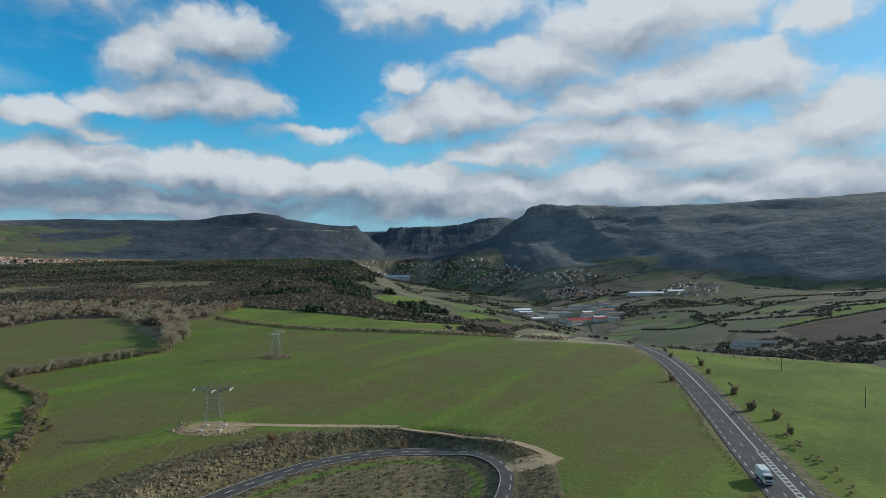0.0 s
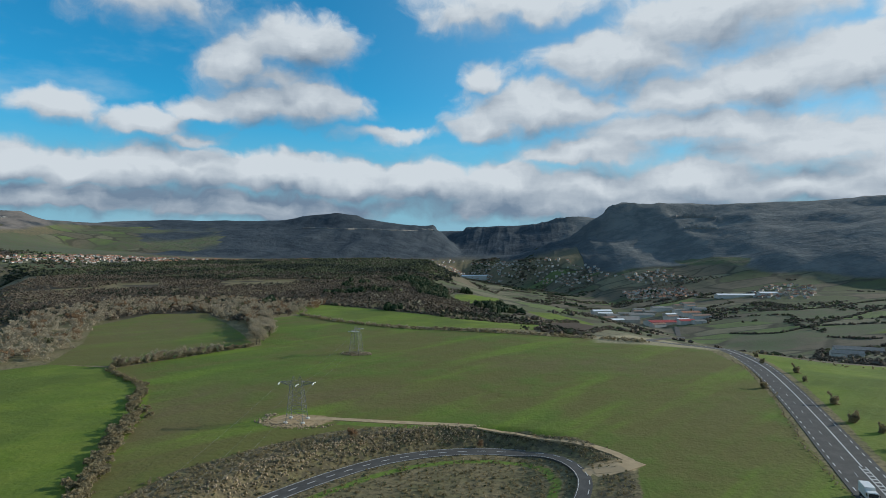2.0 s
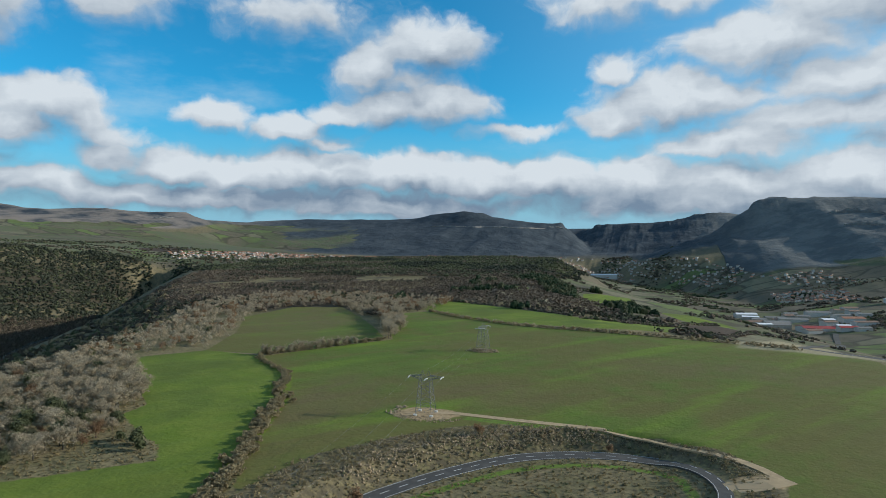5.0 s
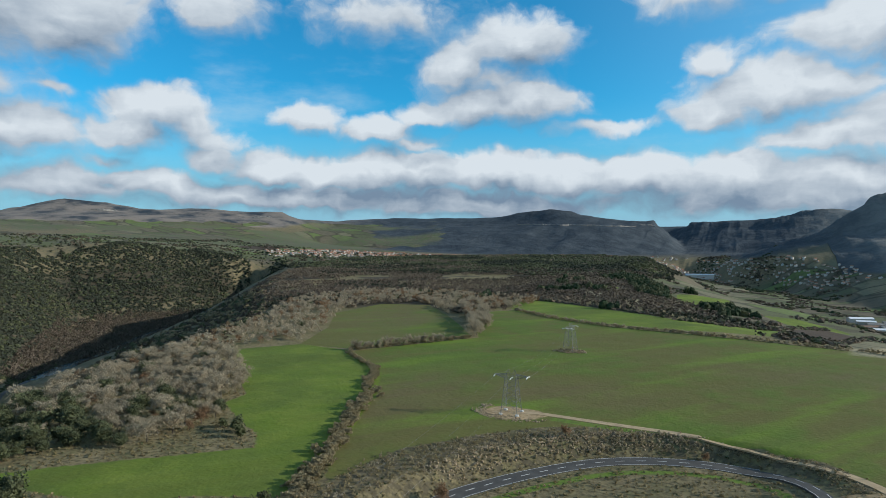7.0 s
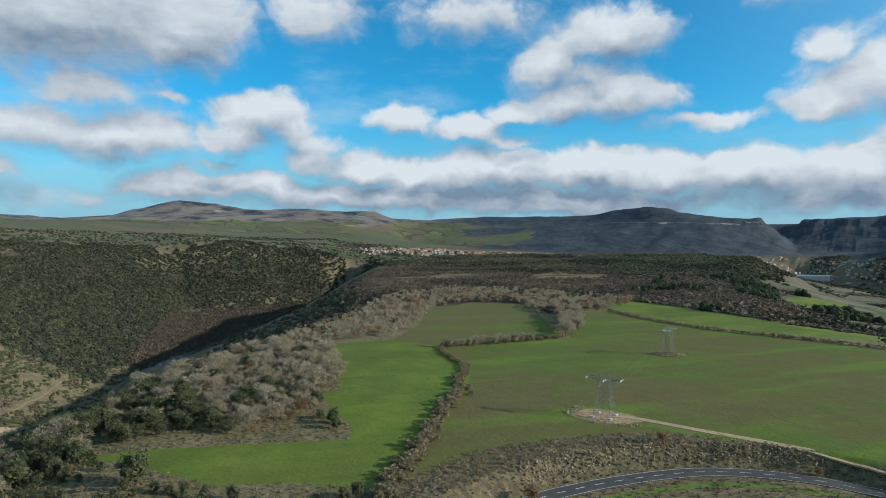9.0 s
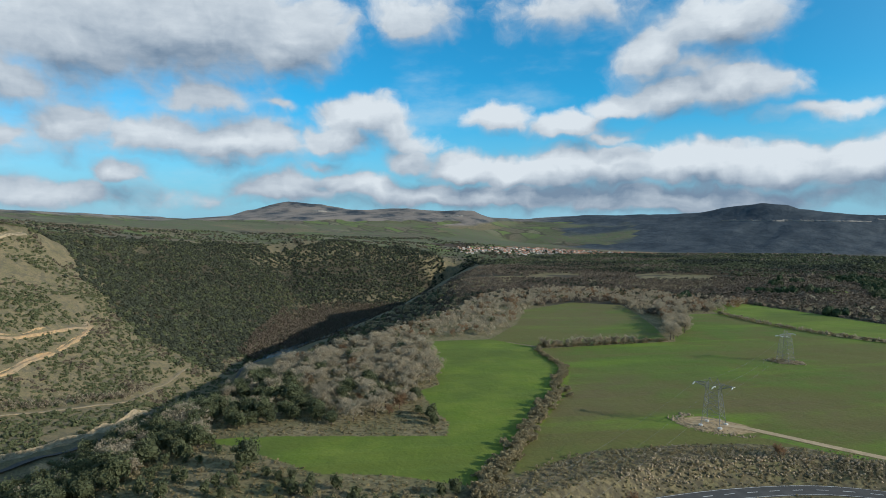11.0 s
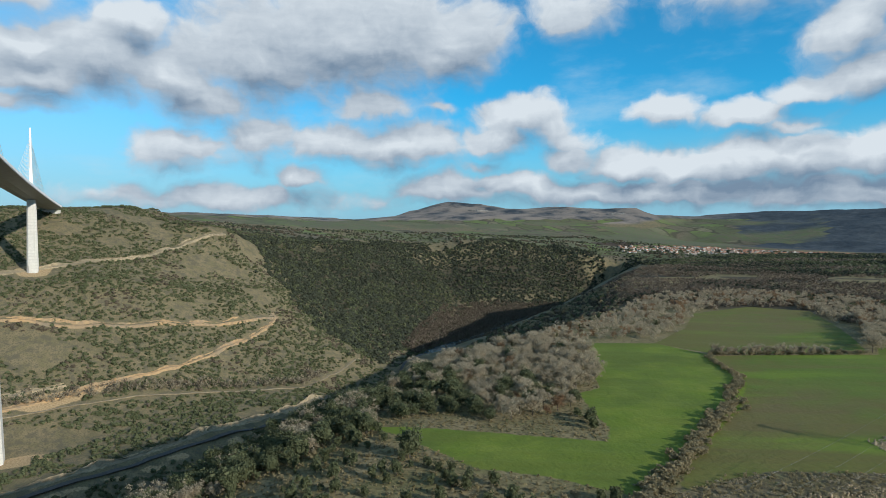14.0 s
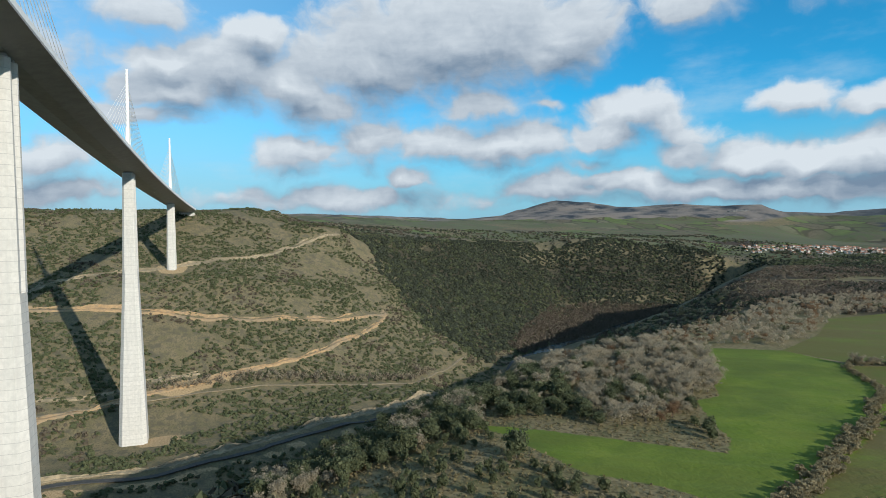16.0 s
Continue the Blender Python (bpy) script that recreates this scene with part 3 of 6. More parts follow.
# ---- the ground, one sheet to the horizon ----
BIG_FIELD = [(-100, 128), (-117, 157), (-139, 209), (-160, 245), (-203, 287), (-182, 323), (-158, 362), (-215, 480), (-190, 515), (-92, 447), (45, 421), (113, 385), (114, 330), (104, 270), (94, 226), (84, 170), (76, 110), (68, 60), (40, 60), (30, 150), (33, 180), (29, 193), (18, 205), (0, 211), (-44, 211), (-64, 200), (-80, 183), (-96, 160)]
LUSH_FIELD = [(-101, 118), (-114, 154), (-136, 208), (-158, 247), (-205, 288), (-244, 291), (-268, 258), (-226, 220), (-186, 188), (-184, 174), (-157, 157), (-146, 152), (-136, 141), (-153, 124), (-172, 106), (-196, 82), (-177, 89), (-159, 91), (-139, 94), (-124, 107)]
BACK_FIELD = [(-164, 364), (-184, 327), (-207, 292), (-244, 290), (-271, 353), (-318, 425), (-323, 505), (-278, 519), (-227, 455), (-196, 412)]
GORGE_FOREST = [q[:2] for q in at([(77, 1250, 0), (72, 1540, 0), (66, 1690, 0), (63, 1840, 0), (59, 1900, 0), (52, 2000, 0), (46, 2010, 0), (42, 1900, 0), (42, 1500, 0), (47, 1790, 0), (55, 1700, 0), (60, 1300, 0), (62, 1090, 0), (66, 990, 0), (72, 1060, 0)])]
QUARRY = [(-692, -62), (-719, -30), (-738, 30), (-724, 26), (-690, -28)]
TOWER_PAD = [(-92, 209), (-88, 204), (-78, 203), (-70, 206), (-66, 213), (-72, 219), (-86, 219)]
EAST_FIELD = [(-217, 560), (-205, 612), (-134, 568), (-59, 518), (-20, 535), (19, 587), (11, 475), (-35, 453), (-76, 455), (-123, 468), (-186, 509)]
GREEN_TERRACE = [(-97, 916), (-34, 999), (-21, 813), (-60, 771), (-89, 837)]
UPPER_TERRACE = [(-231, 869), (-158, 820), (-152, 767), (-205, 804)]
LOWER_TERRACE = [(6, 811), (42, 834), (84, 783), (94, 764), (41, 704)]
STRAW_TERRACE = [(-123, 652), (-54, 689), (-56, 641), (-111, 622)]
STRAW_PATCH = [(-196, 775), (-150, 710), (-145, 668), (-176, 700)]
STRAW_BANK = [(50, 445), (103, 605), (150, 640), (118, 384), (82, 398), (49, 404)]
BROWN_TERRACE = [(26, 623), (68, 752), (95, 683), (46, 503), (24, 485)]
FOOT_MEADOWS = [[(547, 2324), (730, 2058), (683, 1951), (550, 2169)], [(669, 1707), (768, 1755), (802, 1691), (697, 1663)], [(867, 1609), (919, 1500), (893, 1481), (858, 1566)]]
UPLAND_PLOUGHED = [(-1944, 1901), (-1733, 1985), (-1603, 1771), (-1728, 1719)]
UPLAND_GREENS = [[(-2324, 1628), (-2135, 1792), (-1827, 1508), (-2107, 1550)], [(-2600, 1145), (-2425, 1260), (-2145, 1016), (-2300, 950)], [(-2272, 2466), (-2128, 2771), (-1597, 2427), (-1789, 2085), (-2088, 2114)]]
PLOUGHED = [(454, 824), (518, 860), (571, 869), (641, 889), (700, 860), (560, 690), (488, 677), (431, 665), (410, 695)]
SLOPE_STRIP = [(462, 866), (541, 911), (648, 986), (725, 1006), (760, 960), (659, 915), (588, 896), (531, 880), (468, 852)]
SLOPE_PASTURE = [(332, 1010), (375, 945), (427, 969), (474, 965), (530, 940), (520, 915), (440, 860), (400, 850), (330, 800), (290, 760), (270, 860)]
TOP_PASTURE = [(436, 1000), (521, 1075), (645, 1185), (735, 1240), (850, 1240), (760, 1270), (696, 1300), (561, 1237), (482, 1279), (400, 1200)]
APRON = [(18, 179), (24, 176), (33, 177), (35, 182), (30, 187), (24, 184), (19, 183)]
TRACK = [(-78, 212), (-70, 215), (-44, 214), (-16, 213), (3, 209), (18, 201), (29, 190), (33, 181), (28, 178), (21, 177)]
ROADSIDE_FIELD = [(99, 150), (105, 190), (116, 240), (127, 296), (134, 345), (136, 385), (235, 375), (290, 250), (290, 20), (86, 20)]


def graded(lo, hi, fine_lo, fine_hi, step):
    """Grid lines, close together in the middle and wider further out."""
    out = list(np.arange(fine_lo, fine_hi + step, step))
    d, s = out[-1], step
    while d < hi:
        s = max(s, min(s * 1.035, 60))
        d += s
        out.append(d)
    d, s = fine_lo, step
    low = []
    while d > lo:
        s = max(s, min(s * 1.035, 60))
        d -= s
        low.append(d)
    return np.array(low[::-1] + out)


def make_ground():
    gx = graded(-4990, 4990, -330, 170, 2.4)
    gy = graded(-1500, 4990, 40, 430, 2.4)
    X, Y = np.meshgrid(gx, gy, indexing="ij")
    x, y = X.ravel(), Y.ravel()
    z = height(x, y)
    m, k = len(gx), len(gy)
    idx = np.arange(m * k).reshape(m, k)
    faces = np.stack([idx[:-1, :-1], idx[1:, :-1], idx[1:, 1:], idx[:-1, 1:]], -1).reshape(-1, 4)
    me = fast_mesh("ground", np.stack([x, y, z], 1), faces, [GROUND], smooth=True)

    def put(name, v):
        a = me.attributes.new(name, "FLOAT", "POINT")
        a.data.foreach_set("value", np.ascontiguousarray(np.clip(v, -50, 50), np.float32))
    far = np.hypot(x, y)
    put("sown", np.maximum(within(x, y, BIG_FIELD), within(x, y, BACK_FIELD)))
    put("lush", np.maximum(np.maximum(within(x, y, LUSH_FIELD), within(x, y, EAST_FIELD)), np.maximum(within(x, y, ROADSIDE_FIELD), np.maximum(within(x, y, SLOPE_STRIP), np.maximum.reduce([within(x, y, q) for q in (GREEN_TERRACE, UPPER_TERRACE, LOWER_TERRACE)])))))
    put("straw", np.maximum.reduce([within(x, y, q) for q in (STRAW_TERRACE, STRAW_PATCH, STRAW_BANK)]))
    plateau = within(x, y, PLATEAU)
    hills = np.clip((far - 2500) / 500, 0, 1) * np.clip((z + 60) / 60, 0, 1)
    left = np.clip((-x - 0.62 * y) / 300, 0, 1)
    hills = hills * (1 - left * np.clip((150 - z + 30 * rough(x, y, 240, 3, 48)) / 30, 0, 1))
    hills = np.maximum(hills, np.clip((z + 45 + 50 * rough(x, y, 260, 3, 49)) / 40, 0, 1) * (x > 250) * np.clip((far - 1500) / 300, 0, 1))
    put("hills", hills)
    # where the hills take the paler grey painted in place of haze
    put("leafless", np.clip((x - 150) / 300, 0, 1))
    put("ploughed", np.maximum.reduce([within(x, y, q) for q in (PLOUGHED, BROWN_TERRACE, UPLAND_PLOUGHED)]))
    put("pasture", np.maximum(np.maximum.reduce([within(x, y, q) for q in FOOT_MEADOWS + UPLAND_GREENS] + [within(x, y, SLOPE_PASTURE), within(x, y, TOP_PASTURE)]), np.where((far > 2000) & (-x - 0.5 * y > 0) & (z > 15), np.clip(26 * (rough(x, y, 190, 3, 90) - 0.02) + (120 - z) * 0.3 * (z > 120), -50, 50), -50)))
    loop_in = within(x, y, HAIRPIN)
    verge = np.where(y > 140, 1.5 - np.abs(loop_in - 8.5), -5)
    verge = np.maximum(verge, np.where((x > -66) & (x < -34) & (y < 213), 1.9 - np.abs(off_line(x, y, TRACK) - 4.2), -5))
    put("verge", verge)
    put("thicket", 0.85 * ((loop_in < -3) & (y > 100) & (x > -104) & (x < 30) & (y < 220)) + 0.35 * (loop_in > 0))
    heath = np.clip((y - 0.9 * x - 700) / 120 + rough(x, y, 90, 3, 44), 0, 1) * (y > 400)
    put("forest", np.maximum(np.clip(within(x, y, GORGE_FOREST) / 60 + 0.5 * rough(x, y, 120, 3, 45), 0, 1), heath * np.clip(plateau / 30 + 1, 0, 1) * (rough(x, y, 110, 2, 46) < 0.35) * np.clip(np.abs(far + 170 * rough(x, y, 150, 3, 50) - 985) / 22 - 0.9, 0, 1)))
    put("dryhill", np.clip((-x - 0.62 * y) / 900 + 0.3 * rough(x, y, 500, 3, 47), 0, 1))
    put("fallow", np.clip(1.5 - 1.2 * np.minimum.reduce([np.hypot((x + 255) / 60, (y - 420) / 110), np.hypot((x + 125) / 30, (y - 215) / 75), np.hypot((x + 70) / 50, (y - 250) / 24), np.hypot((x - 40) / 70, (y - 330) / 26)]), 0, 1))
    valley = np.clip((far - 380) / 60, 0, 1) * np.clip((-plateau) / 40, 0, 1) * (x > -200) * (y > 150) * (1 - hills) * np.clip((2650 - far) / 300, 0, 1)
    upland = np.clip(within(x, y, FAR_RIM + [(-900, 2400), (60, 4900), (-4900, 4900), (-4900, -700)]) / 120, 0, 1) * (z < 150)
    put("farm", np.maximum(valley, upland * np.clip((-x - 0.5 * y) / 350 + 0.5 * rough(x, y, 300, 2, 48), 0, 1) * (rough(x, y, 400, 2, 7) > -0.3)))
    put("wild", np.clip((-plateau) / 30, 0, 1))
    pad = within(x, y, TOWER_PAD)
    foot = 20 - np.hypot(x + 963, y + 46) * 0.9
    bank = 3.2 + 6 * rough(x, y, 26, 3, 95) - np.abs(off_line(x, y, ROADSIDE) - 12)
    bank = np.where(x < -300, np.maximum(bank, within(x, y, QUARRY) + 4 * rough(x, y, 18, 3, 97)), -50)
    put("bare", np.maximum(np.maximum(pad, foot), np.maximum(np.maximum(bank, within(x, y, APRON)), 9 - np.hypot((x + 613) * 0.8, (y + 40) * 0.35))))
    return tagged(new("ground", me), "winter fields, rough grass and scrub over plateau and gorge", "ground", kind="structure")


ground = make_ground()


def ribbon(name, line, width, mat, lift=0.12, level=None, step=4.0, offset=0.0, parent=None, thick=0.5):
    """A strip that follows a line over the ground."""
    pts = smooth_line(line, step)
    verts, faces = [], []
    for i, (x, y) in enumerate(pts):
        a, b = pts[max(0, i - 1)], pts[min(len(pts) - 1, i + 1)]
        d = math.hypot(b[0] - a[0], b[1] - a[1])
        nx, ny = -(b[1] - a[1]) / d, (b[0] - a[0]) / d
        z = ground_z(x, y) + lift if level is None else level(x, y) + lift
        for s, dz in ((-1, -thick), (-1, 0.0), (1, 0.0), (1, -thick)):
            q = offset + s * width / 2
            verts.append((x + nx * q, y + ny * q, z + dz))
        if i:
            o = 4 * (i - 1)
            faces += [(o, o + 4, o + 5, o + 1), (o + 1, o + 5, o + 6, o + 2), (o + 2, o + 6, o + 7, o + 3)]
    return raw(name, verts, faces, mat, parent)


def smooth_line(line, step):
    """A smooth curve through points, in even steps."""
    p = [Vector((a[0], a[1], 0)) for a in line]
    p = [p[0] * 2 - p[1]] + p + [p[-1] * 2 - p[-2]]
    out = []
    for i in range(1, len(p) - 2):
        k = max(1, int((p[i + 1] - p[i]).length / step))
        for j in range(k):
            t = j / k
            v = 0.5 * (2 * p[i] + (p[i + 1] - p[i - 1]) * t + (2 * p[i - 1] - 5 * p[i] + 4 * p[i + 1] - p[i + 2]) * t * t + (3 * p[i] - p[i - 1] - 3 * p[i + 1] + p[i + 2]) * t ** 3)
            out.append((v.x, v.y))
    out.append((p[-2].x, p[-2].y))
    return out


main_road = tagged(ribbon("road", MAIN_ROAD, 13.0, ASPHALT, 0.15), "grey asphalt main road with worn white markings", "road", kind="structure")
lower_road = tagged(ribbon("road", HAIRPIN, 6.4, ASPHALT, 0.15), "narrow dark asphalt road bending in a cutting", "road", kind="structure")
track = tagged(ribbon("track", TRACK, 3.2, GRAVEL, 0.1), "pale gravel farm track along the field edge", "track", kind="structure")
apron = tagged(ribbon("track", [(34, 184), (29, 179.5), (23, 177), (18.5, 176)], 6.5, GRAVEL, 0.14), "gravel mouth of the farm track beside the road", "track", kind="structure")
river = tagged(ribbon("river", TARN, 40, WATER, 0.0, level=lambda x, y: -142.5, step=20), "dark still river at the bottom of the gorge", "water", kind="structure")
valley_road = tagged(ribbon("road", ROADSIDE, 7.0, ASPHALT, 0.6), "asphalt road along the foot of the slope", "road", kind="structure")


# ---- the viaduct ----
P2, ALONG, SPAN = Vector((-621.1, -63.9)), Vector((-0.99864, 0.05206)), 342.0
ACROSS = Vector((-ALONG.y, ALONG.x))


def deck_z(s):
    """Height of the underside of the deck, s metres from the tallest pier towards the far side."""
    return EYE + 59.7 - 0.0283 * s


def on_line(s, side, z):
    # the deck runs on a wide curve, tightened to fit the camera's view
    q = P2 + ALONG * s + ACROSS * (side - s * (s - SPAN) / 23500)
    return (q.x, q.y, z)


def loop(bm, pts):
    return [bm.verts.new(p) for p in pts]


def skin_rings(bm, rings, caps=True):
    for a, b in zip(rings, rings[1:]):
        k = len(a)
        for i in range(k):
            bm.faces.new((a[i], a[(i + 1) % k], b[(i + 1) % k], b[i]))
    if caps:
        bm.faces.new(rings[0][::-1]), bm.faces.new(rings[-1])


def viaduct():
    root = tagged(new("viaduct"), "tall white cable-stayed viaduct on tapering concrete piers", "bridge")
    # deck: a flat steel box with sloping flanks
    sect = [(-16, 4.2), (16, 4.2), (16, 3.2), (13.5, 2.6), (4.0, 0.0), (-4.0, 0.0), (-13.5, 2.6), (-16, 3.2)]
    bm = bmesh.new()
    s0, s1 = -3.4 * SPAN, SPAN + 204
    rings = []
    for i in range(61):
        s = s0 + (s1 - s0) * i / 60
        rings.append(loop(bm, [on_line(s, q, deck_z(s) + h) for q, h in sect]))
    skin_rings(bm, rings)
    deck = finish(bm, "deck", DECK_STEEL, root, "grey steel box deck with sloping soffit")
    for side in (-15.6, 15.6):
        bm = bmesh.new()
        rings = []
        for i in range(61):
            s = s0 + (s1 - s0) * i / 60
            rings.append(loop(bm, [on_line(s, side + q, deck_z(s) + h) for q, h in ((-0.12, 4.2), (0.12, 4.2), (0.12, 7.0), (-0.12, 7.0))]))
        skin_rings(bm, rings)
        finish(bm, "wind_screen", WHITE_STEEL, deck, "clear grey wind screen")
    for number, s, tall in ((1, SPAN, 94.4), (2, 0.0, 247.0), (3, -SPAN, 221.0), (4, -2 * SPAN, 144.0)):
        top = deck_z(s)
        base = top - tall
        bm = bmesh.new()
        split = top - min(90.0, tall * 0.92)

        def ring(z, a, b, c, shift=0.0):
            # an eight-sided section, a across and b along the deck
            pts = [(-a, -b + c), (-a + c, -b), (a - c, -b), (a, -b + c), (a, b - c), (a - c, b), (-a + c, b), (-a, b - c)]
            return loop(bm, [on_line(s + v + shift, u, z) for u, v in pts])
        f = (split - base) / 160.0
        a0, b0 = 6.0 + 6.2 * f, 7.6 + 1.6 * f
        skin_rings(bm, [ring(base - 6, a0, b0, 3.2), ring(base + (split - base) * 0.5, (a0 + 6.0) / 2, (b0 + 7.6) / 2, 2.9), ring(split, 6.0, 7.6, 2.6)])
        for half in (-1, 1):
            skin_rings(bm, [ring(split, 6.0, 3.3, 1.9, half * 4.3), ring(top - 1.2, 4.6, 2.2, 1.5, half * 4.6)])
        finish(bm, "pier", CONCRETE, root, "pale concrete pier that divides in two near the top")
        for half in (-1, 1):
            bm = bmesh.new()
            skin_rings(bm, [ring(top - 1.2, 3.6, 1.5, 0.4, half * 4.6), ring(top + 0.1, 3.6, 1.5, 0.4, half * 4.6)])
            finish(bm, "bearing", DECK_STEEL, root, "dark bearing block under the deck")
        # pylon: two legs along the deck that meet in a mast
        roof = top + 4.2
        bm = bmesh.new()
        for half in (-1, 1):
            skin_rings(bm, [ring(roof, 1.9, 1.6, 0.5, half * 7.5), ring(roof + 38, 1.5, 1.3, 0.4, half * 1.35)])
        skin_rings(bm, [ring(roof + 37, 1.5, 2.7, 0.4), ring(roof + 70, 1.3, 1.7, 0.4), ring(roof + 88.5, 1.0, 1.1, 0.3)])
        pylon = finish(bm, "pylon", WHITE_STEEL, root, "white steel pylon above the deck")
        for half in (-1, 1):
            for i in range(11):
                a = Vector(on_line(s + half * 1.2, 0, roof + 42 + 3.4 * i))
                b = Vector(on_line(s + half * (36 + 12.6 * i), 0, roof))
                d = (b - a).normalized()
                u = d.cross(Vector((ACROSS.x, ACROSS.y, 0))).normalized() * 0.16
                v = d.cross(u).normalized() * 0.16
                bm = bmesh.new()
                skin_rings(bm, [loop(bm, [a + u, a + v, a - u, a - v]), loop(bm, [b + u, b + v, b - u, b - v])])
                finish(bm, "stay_cable", WHITE_STEEL, pylon)
    # abutment
    bm = bmesh.new()
    e = SPAN + 200
    skin_rings(bm, [loop(bm, [on_line(e + a, b, z) for a, b in ((0, -12), (0, 12), (14, 14), (14, -14))]) for z in (deck_z(e) - 14, deck_z(e))])
    finish(bm, "abutment", CONCRETE, root, "concrete abutment in the hillside")
    return root


viaduct()


# ---- plants ----
def twig_look(a, b):
    def build(n):
        r = n.add("ShaderNodeObjectInfo").outputs["Random"]
        i = n.add("ShaderNodeNewGeometry").outputs["Random Per Island"]
        f = n.math("ADD", n.math("MULTIPLY", r, 0.6), n.math("MULTIPLY", i, 0.4))
        return n.mix(f, rgb(*a), rgb(*b)), None, 0
    return build


def thin(m, share):
    """Let some light through leaves and twigs."""
    n = Nodes(m.node_tree, False)
    b = next(k for k in n.tree.nodes if k.type == "BSDF_PRINCIPLED")
    out = next(k for k in n.tree.nodes if k.type == "OUTPUT_MATERIAL")
    t, mixer = n.add("ShaderNodeBsdfTranslucent"), n.add("ShaderNodeMixShader")
    n.put(t.inputs[0], b.inputs["Base Color"].links[0].from_socket)
    mixer.inputs[0].default_value = share
    n.put(mixer.inputs[1], b.outputs[0]), n.put(mixer.inputs[2], t.outputs[0])
    n.put(out.inputs[0], mixer.outputs[0])


TWIGS = material("bare_twigs", twig_look((0.45, 0.385, 0.275), (0.29, 0.25, 0.18)), 0.9, spec=0.1)
RUSSET = material("russet_leaves", twig_look((0.30, 0.19, 0.11), (0.22, 0.145, 0.09)), 0.9, spec=0.1)
BRAMBLE = material("bramble", twig_look((0.36, 0.30, 0.185), (0.22, 0.19, 0.11)), 0.9, spec=0.1)
HOLM = material("evergreen_leaves", twig_look((0.112, 0.126, 0.062), (0.066, 0.078, 0.041)), 0.7, spec=0.2)
JUNIPER = material("juniper_leaves", twig_look((0.106, 0.118, 0.058), (0.07, 0.083, 0.042)), 0.8, spec=0.2)
PINE = material("pine_needles", twig_look((0.03, 0.055, 0.022), (0.02, 0.038, 0.016)), 0.8, spec=0.2)
# evergreen oak darkened in its colour to stand in for cloud shade
SHADED_OAK = material("shaded_oak_leaves", twig_look((0.048, 0.054, 0.036), (0.031, 0.037, 0.025)), 0.8, spec=0.15)
OAK_SCRUB = material("bare_oak_scrub", twig_look((0.19, 0.152, 0.112), (0.115, 0.094, 0.07)), 0.9, spec=0.1)
# brown twigs, their colour lowered for woods under cloud shade
COPSE = material("brown_copse", twig_look((0.115, 0.095, 0.068), (0.066, 0.057, 0.042)), 0.9, spec=0.1)
POPLAR = material("poplar_twigs", twig_look((0.145, 0.118, 0.09), (0.095, 0.078, 0.06)), 0.9, spec=0.1)
for m_ in (TWIGS, RUSSET, BRAMBLE):
    thin(m_, 0.45)
for m_ in (HOLM, JUNIPER):
    thin(m_, 0.25)
BARK = material("bark", speckled((0.13, 0.105, 0.08), (0.07, 0.058, 0.046), 3.0, 0.03), 0.95)
rng = np.random.default_rng(4)


def crown_faces(r, wide, tall, base, count, size, clumps, open_=0.35, swell=1.0, heart=0.0):
    """Many small leaf or twig faces in clumps, about an uneven crown. Gives corners, four to a face."""
    u = r.normal(size=(clumps, 3))
    u /= np.linalg.norm(u, axis=1)[:, None]
    u[:, 2] = r.uniform(-0.95, 1.0, clumps)
    rad = r.uniform(0.15, 0.80, (clumps, 1))
    mid = u * rad * (wide / 2, wide / 2, tall / 2) + (0, 0, base + tall / 2)
    own = r.uniform(0.16, 0.34, clumps) * swell
    k = r.integers(0, clumps, count)
    v = r.normal(size=(count, 3))
    v /= np.linalg.norm(v, axis=1)[:, None]
    reach = own[k] * r.uniform(open_, 1.0, count) ** 0.5
    c = mid[k] + v * reach[:, None] * (wide / 2, wide / 2, tall / 2)
    t = np.cross(v + r.normal(size=(count, 3)) * 0.6, r.normal(size=(count, 3)))
    t /= np.linalg.norm(t, axis=1)[:, None]
    b = np.cross(t, v + r.normal(size=(count, 3)) * 0.5)
    b /= np.linalg.norm(b, axis=1)[:, None] + 1e-6
    s = (size * r.uniform(0.5, 1.3, count))[:, None]
    if heart:
        inner = np.arange(count) < count // 14
        c[inner] = v[inner] * 0.58 * r.uniform(0.6, 1.0, (inner.sum(), 1)) * (wide / 2, wide / 2, tall / 2) + (0, 0, base + tall / 2)
        s[inner] = wide * heart * r.uniform(0.7, 1.2, (inner.sum(), 1))
    q = s * r.uniform(0.35, 0.9, count)[:, None]
    return np.stack([c - t * s, c - b * q, c + t * s, c + b * q], 1).reshape(-1, 3)


def quads(count):
    return np.arange(count * 4).reshape(-1, 4)


